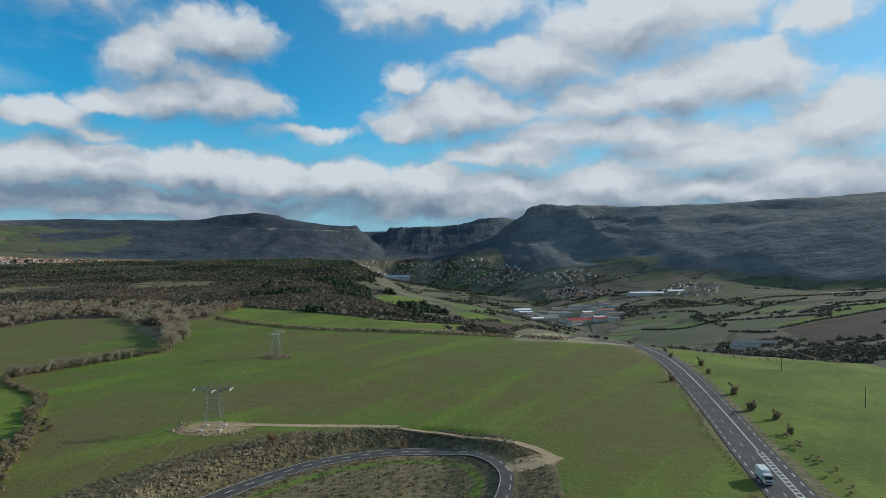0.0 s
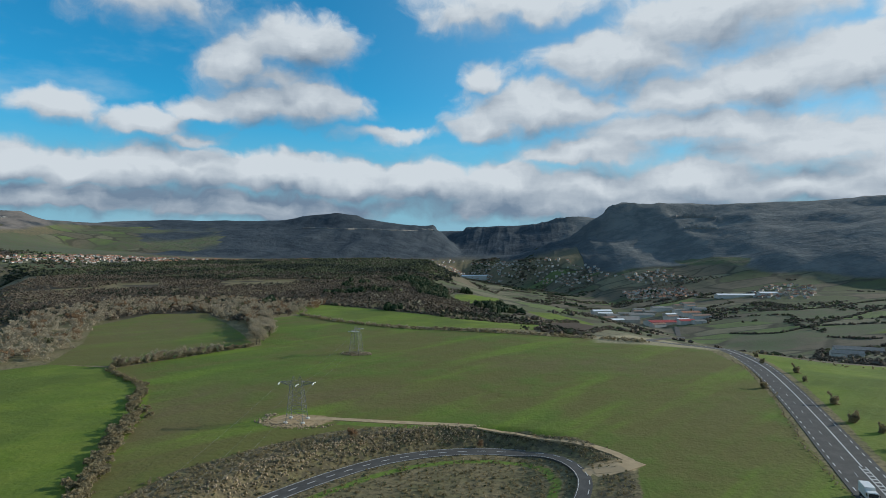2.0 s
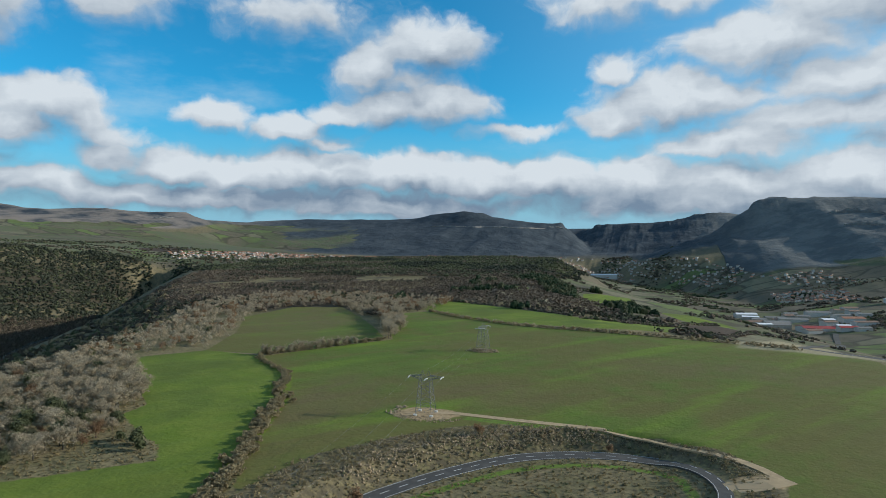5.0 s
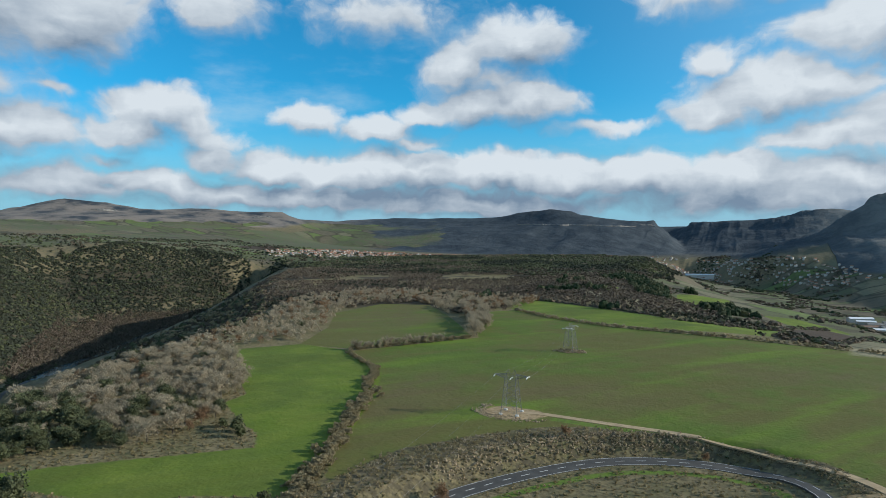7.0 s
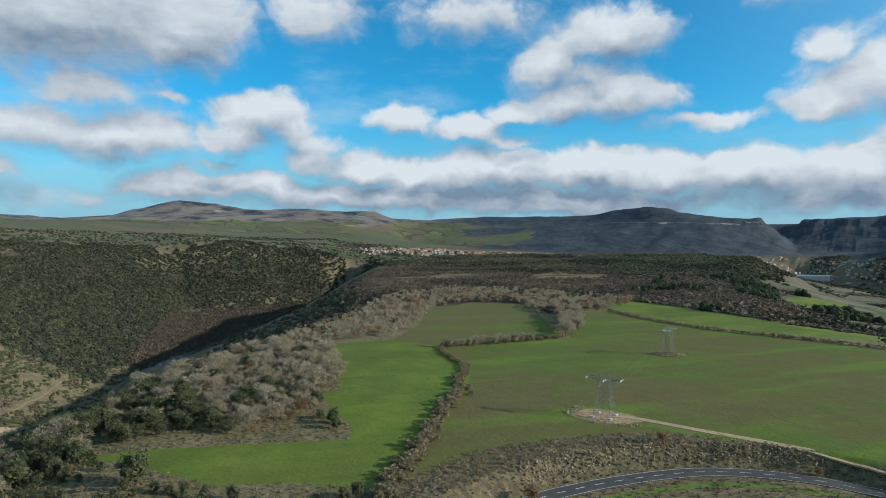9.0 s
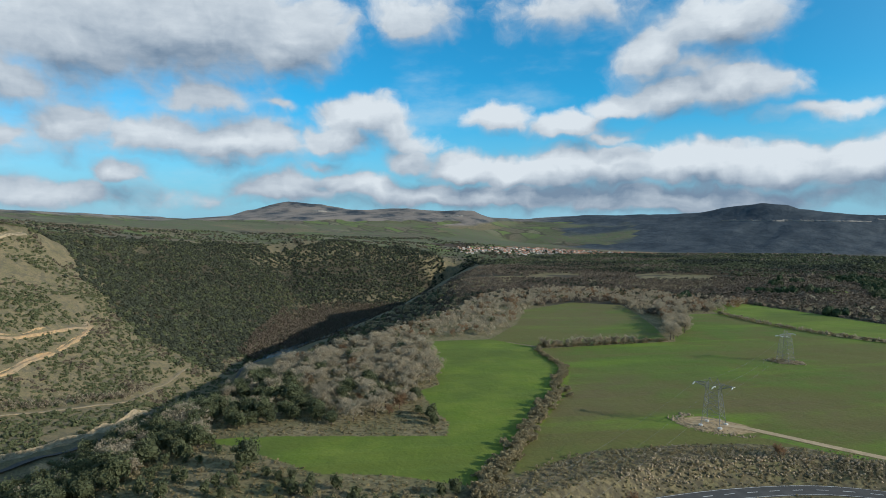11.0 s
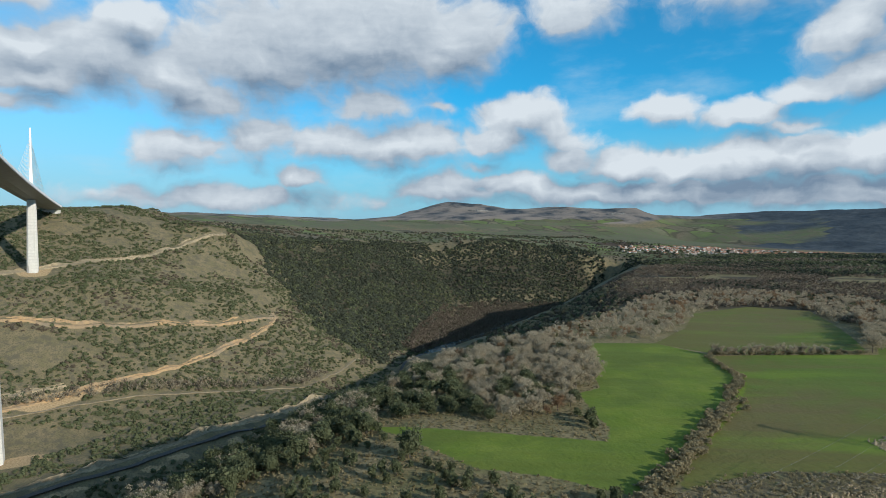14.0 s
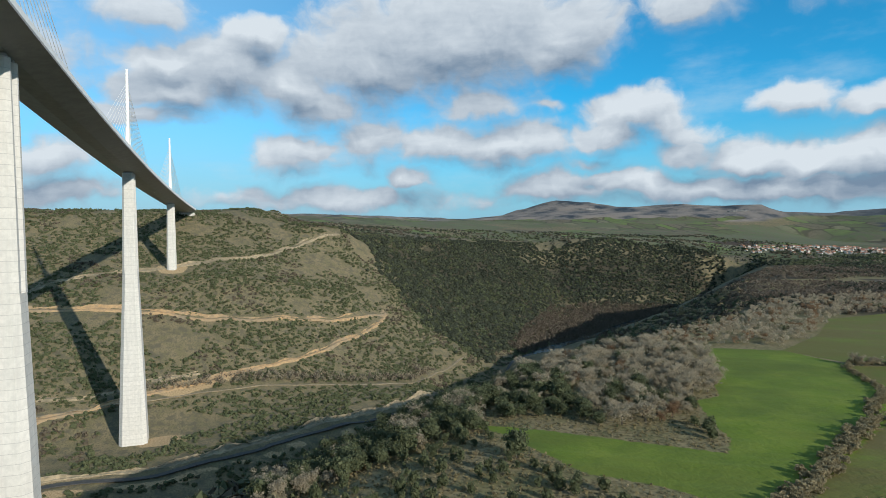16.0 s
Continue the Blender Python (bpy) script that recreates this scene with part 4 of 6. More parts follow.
def trunk_mesh(r, tall, thick, limbs, spread):
    bm = bmesh.new()

    def rod(a, b, ra, rb):
        d = (b - a).normalized()
        u = d.orthogonal().normalized()
        v = d.cross(u)
        rings = [loop(bm, [p + (u * math.cos(i * math.tau / 5) + v * math.sin(i * math.tau / 5)) * w for i in range(5)]) for p, w in ((a, ra), (b, rb))]
        skin_rings(bm, rings)
    fork = Vector((r.normal() * 0.15, r.normal() * 0.15, tall * 0.42))
    rod(Vector((0, 0, -0.6)), fork, thick, thick * 0.7)
    for i in range(limbs):
        a = i * math.tau / limbs + r.uniform(-0.4, 0.4)
        start = fork * r.uniform(0.6, 1.0)
        mid = start + Vector((math.cos(a) * spread * 0.45, math.sin(a) * spread * 0.45, tall * r.uniform(0.15, 0.28)))
        rod(start, mid, thick * 0.45, thick * 0.26)
        rod(mid, mid + Vector((math.cos(a) * spread * 0.35, math.sin(a) * spread * 0.35, tall * r.uniform(0.1, 0.25))), thick * 0.26, thick * 0.08)
        b = a + 0.7
        rod(mid, mid + Vector((math.cos(b) * spread * 0.3, math.sin(b) * spread * 0.3, tall * r.uniform(0.05, 0.25))), thick * 0.2, thick * 0.06)
    me = bpy.data.meshes.new("trunk")
    bm.to_mesh(me)
    bm.free()
    me.materials.append(BARK)
    return me


def tree_meshes(seed, mat, wide, tall, base, count, size, clumps, thick, open_=0.35, swell=1.0, heart=0.0):
    r = np.random.default_rng(seed)
    crown = fast_mesh("crown", crown_faces(r, wide, tall - base, base, count, size, clumps, open_, swell, heart), quads(count), [mat])
    return trunk_mesh(r, tall, thick, 5, wide * 0.42), crown


BARE = [tree_meshes(10 + i, TWIGS, 9.0 + i % 3, 8.0 + 0.5 * i, 0.8, 2000, 0.23, 54, 0.24, 0.02) for i in range(4)]
RUST = [tree_meshes(30 + i, RUSSET, 8.0, 7.0 + i, 0.6, 2200, 0.22, 46, 0.22, 0.03) for i in range(2)]
EVER = [tree_meshes(40 + i, HOLM, 7.4 + 0.6 * i, 7.6 + 0.5 * i, 0.0, 2300, 0.29, 48, 0.2, 0.6, 1.3, 0.17) for i in range(4)]
SHRUB = [tree_meshes(60 + i, JUNIPER, 2.7, 2.8, 0.0, 620, 0.18, 20, 0.08, 0.5, 1.35, 0.2) for i in range(3)]
BUSH = [tree_meshes(80 + i, BRAMBLE, 5.2, 5.0, -1.8, 1500, 0.24, 22, 0.1, 0.05) for i in range(2)]
THORN = [tree_meshes(70 + i, BRAMBLE, 4.4, 2.5, 0.0, 480, 0.26, 18, 0.06, 0.1) for i in range(3)]


def plant(name, pair, x, y, scale=1.0, label="", category="tree", group="", flat=1.0):
    root = new(name)
    for part_name, me in zip(("trunk", "crown"), pair):
        ob = new(part_name, me)
        ob.parent = root
    root.matrix_world = Matrix.LocRotScale((x, y, ground_z(x, y) - 0.1), Euler((0, 0, rng.uniform(0, math.tau))), (scale, scale, scale * flat))
    return tagged(root, label, category, group)


def scatter(poly, count, gap, seed, keep=None):
    """Places in a polygon, no two closer than the gap."""
    r = np.random.default_rng(seed)
    xs, ys = [p[0] for p in poly], [p[1] for p in poly]
    out = []
    cells = {}
    for _ in range(40):
        px, py = r.uniform(min(xs), max(xs), count * 3), r.uniform(min(ys), max(ys), count * 3)
        ok = inside(px, py, poly)
        if keep is not None:
            ok &= keep(px, py)
        for x, y in zip(px[ok], py[ok]):
            key = (int(x // gap), int(y // gap))
            if all((x - a) ** 2 + (y - b) ** 2 > gap * gap for i in (-1, 0, 1) for j in (-1, 0, 1) for a, b in cells.get((key[0] + i, key[1] + j), ())):
                cells.setdefault(key, []).append((x, y))
                out.append((x, y))
                if len(out) >= count:
                    return out
    return out


BARE_LABEL = "bare grey-brown oak with a rounded winter crown"
EVER_LABEL = "dark green evergreen oak with a dense crown"


def wood(poly, count, gap, seed, evergreen, group, lo=0.55, hi=1.15, keep=None):
    r = np.random.default_rng(seed + 500)
    for x, y in scatter(poly, count, gap, seed, keep):
        s = r.uniform(lo, hi)
        share = evergreen(x, y) if callable(evergreen) else evergreen
        if r.random() < share:
            plant("evergreen_oak", EVER[r.integers(4)], x, y, s * 0.95, EVER_LABEL, "tree", group)
        elif r.random() < 0.06:
            plant("oak_tree", RUST[r.integers(2)], x, y, s * 0.85, "oak tree still holding russet dead leaves", "tree", group)
        else:
            plant("oak_tree", BARE[r.integers(4)], x, y, s, BARE_LABEL, "tree", group)


# the wood between the bright field and the gorge
SPIT_WOOD = [(-262, 250), (-226, 222), (-198, 200), (-190, 186), (-186, 174), (-170, 160), (-166, 146), (-166, 130), (-178, 112), (-190, 98), (-205, 90), (-228, 94), (-256, 122), (-282, 160), (-318, 240), (-300, 262)]
wood(SPIT_WOOD, 290, 4.3, 1, lambda x, y: 0.85 if y < 132 - (x + 200) * 0.2 else (0.25 if y < 165 else 0.07), "trees of the spit wood", keep=lambda x, y: rough(x, y, 26, 2, 31) > -0.62)
# evergreen trees on the edge of the gorge
RIM_WOOD = [(-186, 84), (-205, 92), (-226, 98), (-244, 112), (-248, 84), (-226, 54), (-205, 30), (-188, 12), (-168, 8), (-172, 30), (-180, 56)]
wood(RIM_WOOD, 120, 4.2, 2, 0.78, "evergreen trees on the gorge edge", 0.65, 1.15)
# the row of oaks that divides the fields
r_ = np.random.default_rng(8)
for i in range(26):
    f = i / 25
    for side in (0, 1) if i > 6 else (0,):
        x, y = -160 - 62 * f + side * (5 + 9 * f) + r_.normal() * 1.2, 366 + 118 * f + r_.normal() * 1.5
        plant("oak_tree", (BARE[r_.integers(4)] if r_.random() < 0.7 or i < 14 else RUST[r_.integers(2)]), x, y, r_.uniform(1.0, 1.3), "bare oak in a row that divides two fields", "tree", "row of oaks between fields")
# thorn hedge, tall at its far end
for i in range(46):
    f = i / 45
    x, y = -163 - 42 * f + r_.normal() * 1.0, 358 - 70 * f + r_.normal() * 1.2
    if i % 2 == 0 and i > 10:
        plant("hedge_tree", BARE[r_.integers(4)], x, y, r_.uniform(0.55, 0.8), "slim bare tree in a field hedge", "tree", "trees in the field hedge")
    plant("bramble_bush", THORN[r_.integers(3)], x, y, r_.uniform(0.8, 1.2), "brown leafless bramble bush in a field hedge", "bush", "bramble hedge between fields")
HEDGE = smooth_line([(-205, 288), (-196, 276), (-172, 258), (-160, 245), (-153, 228), (-139, 209), (-133, 190), (-117, 157), (-104, 124), (-98, 112)], 1.1)
for i, (x, y) in enumerate(HEDGE):
    near = min(1.0, i / 100)
    for k in range(1 + (i > 120) * (i % 2)):
        plant("bramble_bush", THORN[r_.integers(3)], x + r_.normal() * (0.5 + 1.2 * near), y + r_.normal() * 0.8, r_.uniform(0.6, 1.05) * (0.8 + 0.5 * near), "brown leafless bramble bush in a field hedge", "bush", "bramble hedge between fields")
# hedges to the east of the big field
FAR_HEDGE = []
for x, y in smooth_line([(-190, 517), (-150, 482), (-92, 449), (-30, 436), (45, 423), (80, 408)], 3.0):
    FAR_HEDGE += [(x + r_.normal() * 1.2, y + r_.normal() * 1.2, r_.uniform(3.0, 5.2)) for _ in range(3)]
# single plants that stand out
plant("evergreen_oak", EVER[0], -156, 82, 1.25, "lone dark evergreen tree at the field edge", "tree")
for x, y, s in ((-143, 84, 0.85), (-133, 82, 0.95), (-152, 149, 1.6), (-147, 146, 1.3), (-160, 151, 1.1), (-120, 92, 0.9)):
    plant("juniper_bush", SHRUB[r_.integers(3)], x, y, s * 1.3, "round green juniper bush in rough grass", "bush", "junipers at the field edge")
for x, y, s in ((-54, 194, 0.62), (-72, 141, 0.78), (-13, 205, 0.4)):
    plant("russet_tree", RUST[0], x, y, s, "small bushy oak with russet dead leaves", "tree", "russet bushes by the bank")
for x, y in scatter([(-196, 84), (-180, 90), (-160, 78), (-140, 86), (-120, 98), (-104, 112), (-90, 80), (-120, 30), (-190, 20)], 190, 3.0, 14):
    if r_.random() < 0.65:
        plant("juniper_bush", SHRUB[r_.integers(3)], x, y, r_.uniform(0.5, 1.6), "round green juniper bush in rough grass", "bush", "junipers on the rough slope", 1.2)
    else:
        plant("bramble_bush", THORN[r_.integers(3)], x, y, r_.uniform(0.3, 0.8), "low brown thorn bush in rough grass", "bush", "thorn bushes on the rough slope")
for x, y in scatter([(-98, 112), (-100, 150), (-76, 186), (-56, 198), (-40, 208), (-20, 215), (-50, 186), (-80, 150), (-96, 104)], 420, 1.2, 15):
    FAR_HEDGE.append((x, y, r_.uniform(0.9, 2.2)))
for x, y, s in ((106, 284, 0.75), (135, 321, 0.85), (123, 259, 0.9), (118, 234, 0.85), (121, 222, 0.7), (130, 300, 0.5), (116, 205, 0.6), (128, 345, 0.6), (134, 370, 0.7), (76, 150, 0.45), (78, 140, 0.4)):
    plant("roadside_bush", BUSH[r_.integers(2)], x, y, s * 1.35, "tall bare bush beside the main road", "bush", "bushes beside the main road")
for x, y in smooth_line([(70, 60), (79, 130), (86, 190), (94, 226), (103, 262), (112, 310), (114, 350)], 2.0):
    FAR_HEDGE.append((x + r_.normal() * 0.7, y, r_.uniform(0.7, 1.8)))
for x, y in smooth_line([(145, 385), (190, 360), (240, 376)], 4.0) + smooth_line([(112, 200), (106, 150), (96, 90)], 4.0):
    FAR_HEDGE.append((x + r_.normal() * 1.5, y + r_.normal() * 1.5, r_.uniform(1.6, 3.4)))


# far plants, past counting
def dome_forms(r, kinds, fine):
    """Leafy clumps, one metre across, with an uneven outline."""
    bm = bmesh.new()
    bmesh.ops.create_icosphere(bm, subdivisions=2 if fine else 1, radius=0.5)
    bmesh.ops.triangulate(bm, faces=bm.faces[:])
    base = np.array([[v.co[:] for v in f.verts] for f in bm.faces])
    bm.free()
    base = base[base[..., 2].mean(1) > -0.22]
    out = []
    for _ in range(kinds):
        w = r.normal(size=(5, 3)) * 5.0
        ph = r.uniform(0, 6, 5)
        swell = 1 + 0.16 * np.sin(base @ w.T + ph).sum(-1, keepdims=True)
        tri = base * swell + r.normal(size=base.shape) * (0.035 if fine else 0.07)
        tri[..., 2] = tri[..., 2] + 0.28
        k = 16 if fine else 10
        c = base[r.integers(0, len(base), k)].mean(1) * r.uniform(0.95, 1.35, (k, 1)) + (0, 0, 0.28)
        fray = c[:, None] + r.normal(size=(k, 3, 3)) * 0.10
        out.append(np.concatenate([tri, fray]).reshape(-1, 3))
    return out


def far_domes(name, places, sizes, mats, pick, label, flat=0.8, fine=True):
    """Many far bushes or trees as one mesh of leafy clumps."""
    r = np.random.default_rng(len(places) + 7)
    forms = np.array(dome_forms(r, 12, fine))
    places, sizes = np.array(places), np.asarray(sizes)
    z = height(places[:, 0], places[:, 1])
    a = r.uniform(0, math.tau, len(places))
    f = forms[r.integers(0, 12, len(places))]
    c, s = np.cos(a)[:, None], np.sin(a)[:, None]
    tall = (flat * r.uniform(0.75, 1.25, len(places)))[:, None]
    v = np.stack([f[..., 0] * c - f[..., 1] * s, f[..., 0] * s + f[..., 1] * c, f[..., 2] * tall], -1) * sizes[:, None, None]
    v += np.stack([places[:, 0], places[:, 1], z - 0.08 * sizes], 1)[:, None]
    n = forms.shape[1] // 3
    me = fast_mesh(name, v.reshape(-1, 3), np.arange(len(places) * n * 3).reshape(-1, 3), mats, np.repeat(pick, n))
    return tagged(new(name, me), label, "vegetation", kind="stuff")


def far_plants(name, places, sizes, mats, pick, faces_each, label, flat=0.8, face=0.16):
    """Clumped crowns of many far bushes or trees as one mesh."""
    r = np.random.default_rng(len(places))
    forms = [crown_faces(r, 1.0, 1.0, 0.0, faces_each, face, 7, 0.45) for _ in range(10)]
    places = np.array(places)
    z = height(places[:, 0], places[:, 1])
    k = r.integers(0, 10, len(places))
    a = r.uniform(0, math.tau, len(places))
    f = np.array(forms)[k]
    c, s = np.cos(a)[:, None], np.sin(a)[:, None]
    v = np.stack([f[..., 0] * c - f[..., 1] * s, f[..., 0] * s + f[..., 1] * c, f[..., 2] * flat], -1) * np.asarray(sizes)[:, None, None]
    v += np.stack([places[:, 0], places[:, 1], z - 0.1 * np.asarray(sizes)], 1)[:, None]
    me = fast_mesh(name, v.reshape(-1, 3), quads(len(places) * faces_each), mats, np.repeat(pick, faces_each))
    return tagged(new(name, me), label, "vegetation", kind="stuff")


for x, y in smooth_line([(-52, 191), (-40, 200), (-25, 206.5), (-8, 209), (8, 206), (19, 198), (26, 186)], 0.28):
    FAR_HEDGE.append((x + r_.normal() * 1.3, y + r_.normal() * 1.3, r_.uniform(0.6, 1.7)))
for x, y in scatter([(-102, 339), (-92, 335), (-83, 340), (-86, 347), (-98, 348)], 70, 0.8, 16):
    FAR_HEDGE.append((x, y, r_.uniform(1.0, 2.4)))
SLOPE_HEDGES = [[(332, 1023), (375, 957), (427, 979), (474, 975), (530, 950), (560, 928)], [(436, 988), (521, 1063), (645, 1175), (735, 1238)], [(482, 1289), (561, 1247), (696, 1311), (762, 1283), (845, 1254), (881, 1224)], [(569, 974), (676, 1044), (743, 1032)], [(461, 840), (522, 867), (577, 879), (650, 902)], [(405, 866), (437, 809)], [(426, 649), (454, 655), (474, 657)], [(385, 1334), (453, 1358), (487, 1304)]]
SLOPE_HEDGES += [[(-20, 538), (19, 590), (24, 620), (68, 755)], [(-57, 512), (-20, 530)], [(-21, 810), (-60, 768), (-123, 655)], [(11, 474), (46, 500), (95, 683)], [(-54, 692), (6, 806)], [(-215, 612), (-134, 574), (-60, 524)]]
SLOPE_TREES = [(x + r_.normal() * 1.8, y + r_.normal() * 1.8, r_.uniform(2.6, 4.6)) for line in SLOPE_HEDGES for x, y in smooth_line(line, 1.5)]
far_plants("thorn_scrub", [(a, b) for a, b, _ in FAR_HEDGE], [c for _, _, c in FAR_HEDGE], [BRAMBLE, TWIGS], (np.random.default_rng(5).random(len(FAR_HEDGE)) * 1.5).astype(int), 90, "low brown thorn scrub on banks and verges", 0.75, 0.095)


def mixed(places, r, kinds, size):
    """Which kind of plant stands where: like with like, in loose groups."""
    g = rough(places[:, 0], places[:, 1], size, 3, 58) * 0.9 + 0.5 + r.normal(size=len(places)) * 0.13
    return np.clip(g * kinds, 0, math.ceil(kinds) - 1).astype(int)


def throw(count, x0, x1, y0, y1, seed, keep):
    r = np.random.default_rng(seed)
    x, y = r.uniform(x0, x1, count), r.uniform(y0, y1, count)
    ok = keep(x, y)
    return np.stack([x[ok], y[ok]], 1), r


UPPER_TRACK = [(-890, -260), (-914, -205), (-941, -185), (-954, -85), (-966, -49), (-999, 12), (-1017, 71), (-1079, 141), (-1119, 197), (-1140, 230)]
MID_TRACK = [(-870, -300), (-864, -194), (-847, -76), (-835, 72), (-868, 175), (-923, 261)]
LOW_TRACK = [(-923, 261), (-871, 225), (-777, 128), (-754, 84), (-737, 37), (-703, -38), (-677, -97), (-661, -146), (-640, -220)]


def off_tracks(x, y, gap):
    return (off_line(x, y, UPPER_TRACK) > gap) & (off_line(x, y, MID_TRACK) > gap) & (off_line(x, y, LOW_TRACK) > gap) & (off_line(x, y, ROADSIDE) > gap + 8)


UPPER_ROAD = [(-655, -190), (-674, -113), (-683, -54), (-701, -1), (-711, 59), (-713, 136), (-721, 224), (-784, 295), (-840, 358)]


def off_clearings(x, y):
    """Clear of the grassy openings below the viaduct."""
    a = np.hypot((x + 793) / 34, (y + 42) / 34)
    b = np.hypot((x + 645) / 24, (y + 45) / 62)
    c = within(x, y, QUARRY) / -8 + 1
    return np.minimum(np.minimum(a, b), c) > 1 + 0.35 * rough(x, y, 22, 3, 96)


def wall_side(x, y):
    """The far side of the gorge."""
    return (within(x, y, PLATEAU) < 0) & inside(x, y, [(a[0], a[1]) for a in TARN[:14]] + [(-500, 2600), (-2400, 2600), (-2400, -700)])


pts, r = throw(110000, -1500, -520, -420, 900, 21, lambda x, y: wall_side(x, y) & off_clearings(x, y) & (off_line(x, y, UPPER_ROAD) > 5) & off_tracks(x, y, 5) & (rough(x, y, 40, 3, 17) > -0.3 - 0.5 * rough(x, y, 170, 2, 19)) & (np.hypot(x + 621, y + 64) > 34) & (np.hypot(x + 963, y + 46) > 30))
near_w = pts[:40000]
far_domes("gorge_scrub", near_w, r.uniform(1.1, 2.75, len(near_w)) ** 1.5 + 1.0, [HOLM, JUNIPER, COPSE], mixed(near_w, r, 2.3, 55), "dark green evergreen scrub over the gorge side", 0.8, False)
# darkened oaks carry the cloud shade on this wall of the gorge
pts, r = throw(60000, -1800, -860, 240, 1560, 34, lambda x, y: (within(x, y, GORGE_FOREST) > -45 + 75 * rough(x, y, 70, 3, 35)) & (height(x, y) > -135))
pts = pts[:17000]
far_domes("gorge_forest", pts, r.uniform(5.0, 9.5, len(pts)), [SHADED_OAK, HOLM], (r.random(len(pts)) * 1.25).astype(int), "dense evergreen oak forest on the gorge side, leaves darkened for cloud shade", 0.8, False)
pts, r = throw(9000, -2100, -700, 300, 2000, 22, lambda x, y: wall_side(x, y) & (x * -0.6 + y * 0.8 > 700) & (height(x, y) > -135) & (rough(x, y, 80, 3, 18) > -0.3))
far_domes("gorge_woods", pts, r.uniform(4.5, 9.0, len(pts)), [HOLM, SHADED_OAK, COPSE], mixed(pts, r, 3.0, 90), "evergreen oak woods on the far gorge side", 0.7, False)
FLOOR = [q[:2] for q in VALLEY_FOOT[1:]] + [(-1300, 1330), (-1215, 1030), (-1115, 870), (-1015, 735), (-960, 590)]
pts, r = throw(26000, -1560, -880, 380, 1400, 23, lambda x, y: (within(x, y, FLOOR) > -25) & (off_line(x, y, TARN) > 20))
pts = pts[:3600]
far_plants("poplar_wood", pts, r.uniform(8.0, 13.0, len(pts)), [POPLAR, COPSE], (r.random(len(pts)) * 1.4).astype(int), 36, "bare brown poplars on the valley floor by the river", 1.25, 0.10)
# the near side of the gorge below the plateau
pts, r = throw(14000, -700, -150, -300, 900, 24, lambda x, y: (within(x, y, PLATEAU) < 4) & ~inside(x, y, [(a[0], a[1]) for a in TARN[:14]] + [(-500, 2600), (-2400, 2600), (-2400, -700)]) & (height(x, y) < -7))
far_domes("gorge_thicket", pts, r.uniform(3.5, 7.5, len(pts)), [HOLM, COPSE, BRAMBLE], (r.random(len(pts)) * 3).astype(int), "mixed thicket on the near gorge side", 0.85, False)


# the woods that close the fields
def closing(x, y):
    back = inside(x, y, [(-250, 296), (-275, 353), (-322, 427), (-328, 510), (-425, 490), (-350, 347), (-322, 250), (-274, 262)])
    belt = inside(x, y, [(-328, 510), (-278, 523), (-232, 462), (-214, 494), (-190, 520), (-196, 604), (-300, 640), (-420, 600), (-425, 490)])
    return back | belt


pts, r = throw(7000, -420, -190, 255, 645, 28, closing)
pts = pts[:900]
far_plants("oak_woods", pts, r.uniform(7.0, 10.5, len(pts)), [TWIGS, RUSSET, HOLM], (r.random(len(pts)) ** 3.0 * 2.3).astype(int), 190, "dense bare oak woods behind the fields", 0.95, 0.052)


# woods on the plateau beyond the fields
def open_heath(x, y):
    return (within(x, y, PLATEAU) > -60 - 60 * rough(x, y, 150, 2, 77)) & (height(x, y) > -40) & (y > 420) & (within(x, y, BACK_FIELD) < -4) & (within(x, y, EAST_FIELD) < -5) & (within(x, y, BIG_FIELD) < -5)


def dense(x, y):
    d = np.hypot(x, y)
    return rough(x, y, 130, 3, 41) > np.where(d < 920, -0.75, np.where(d < 1050, 0.12, -0.7))


pts, r = throw(17000, -800, 120, 460, 1150, 25, lambda x, y: open_heath(x, y) & dense(x, y) & (x < 60 - (y - 420) * 0.25))
far_plants("plateau_oaks", pts, r.uniform(5.5, 9.5, len(pts)), [OAK_SCRUB, POPLAR, SHADED_OAK], mixed(pts, r, 2.85, 100), 24, "brown oak woods over the plateau", 0.75, 0.13)
pts, r = throw(17000, -1000, -100, 1000, 1850, 26, lambda x, y: open_heath(x, y) & dense(x, y))
far_domes("plateau_evergreens", pts, r.uniform(4.5, 8.0, len(pts)), [SHADED_OAK, HOLM, OAK_SCRUB], mixed(pts, r, 2.6, 130), "dark evergreen woods on the far plateau", 0.75, False)
def off_fields(x, y):
    """Clear of the open fields below the plateau."""
    return np.maximum.reduce([within(x, y, q) for q in [EAST_FIELD, GREEN_TERRACE, UPPER_TERRACE, LOWER_TERRACE, STRAW_TERRACE, STRAW_PATCH, STRAW_BANK, BROWN_TERRACE] + FOOT_MEADOWS]) < -3


# hedges, orchards and woods in the broad valley
pts, r = throw(36000, -250, 1100, 420, 2900, 27, lambda x, y: (within(x, y, PLATEAU) < -4) & (off_line(x, y, MAIN_ROAD) > 9) & off_fields(x, y) & (rough(x, y, 120, 3, 51) > 0.22) & (height(x, y) < -36 + 60 * (np.hypot(x, y) < 1300)))
far_domes("valley_trees", pts, r.uniform(3, 6.5, len(pts)), [OAK_SCRUB, POPLAR, HOLM], (r.random(len(pts)) * 2.7).astype(int), "bare trees and hedges of the broad valley", 0.8, False)


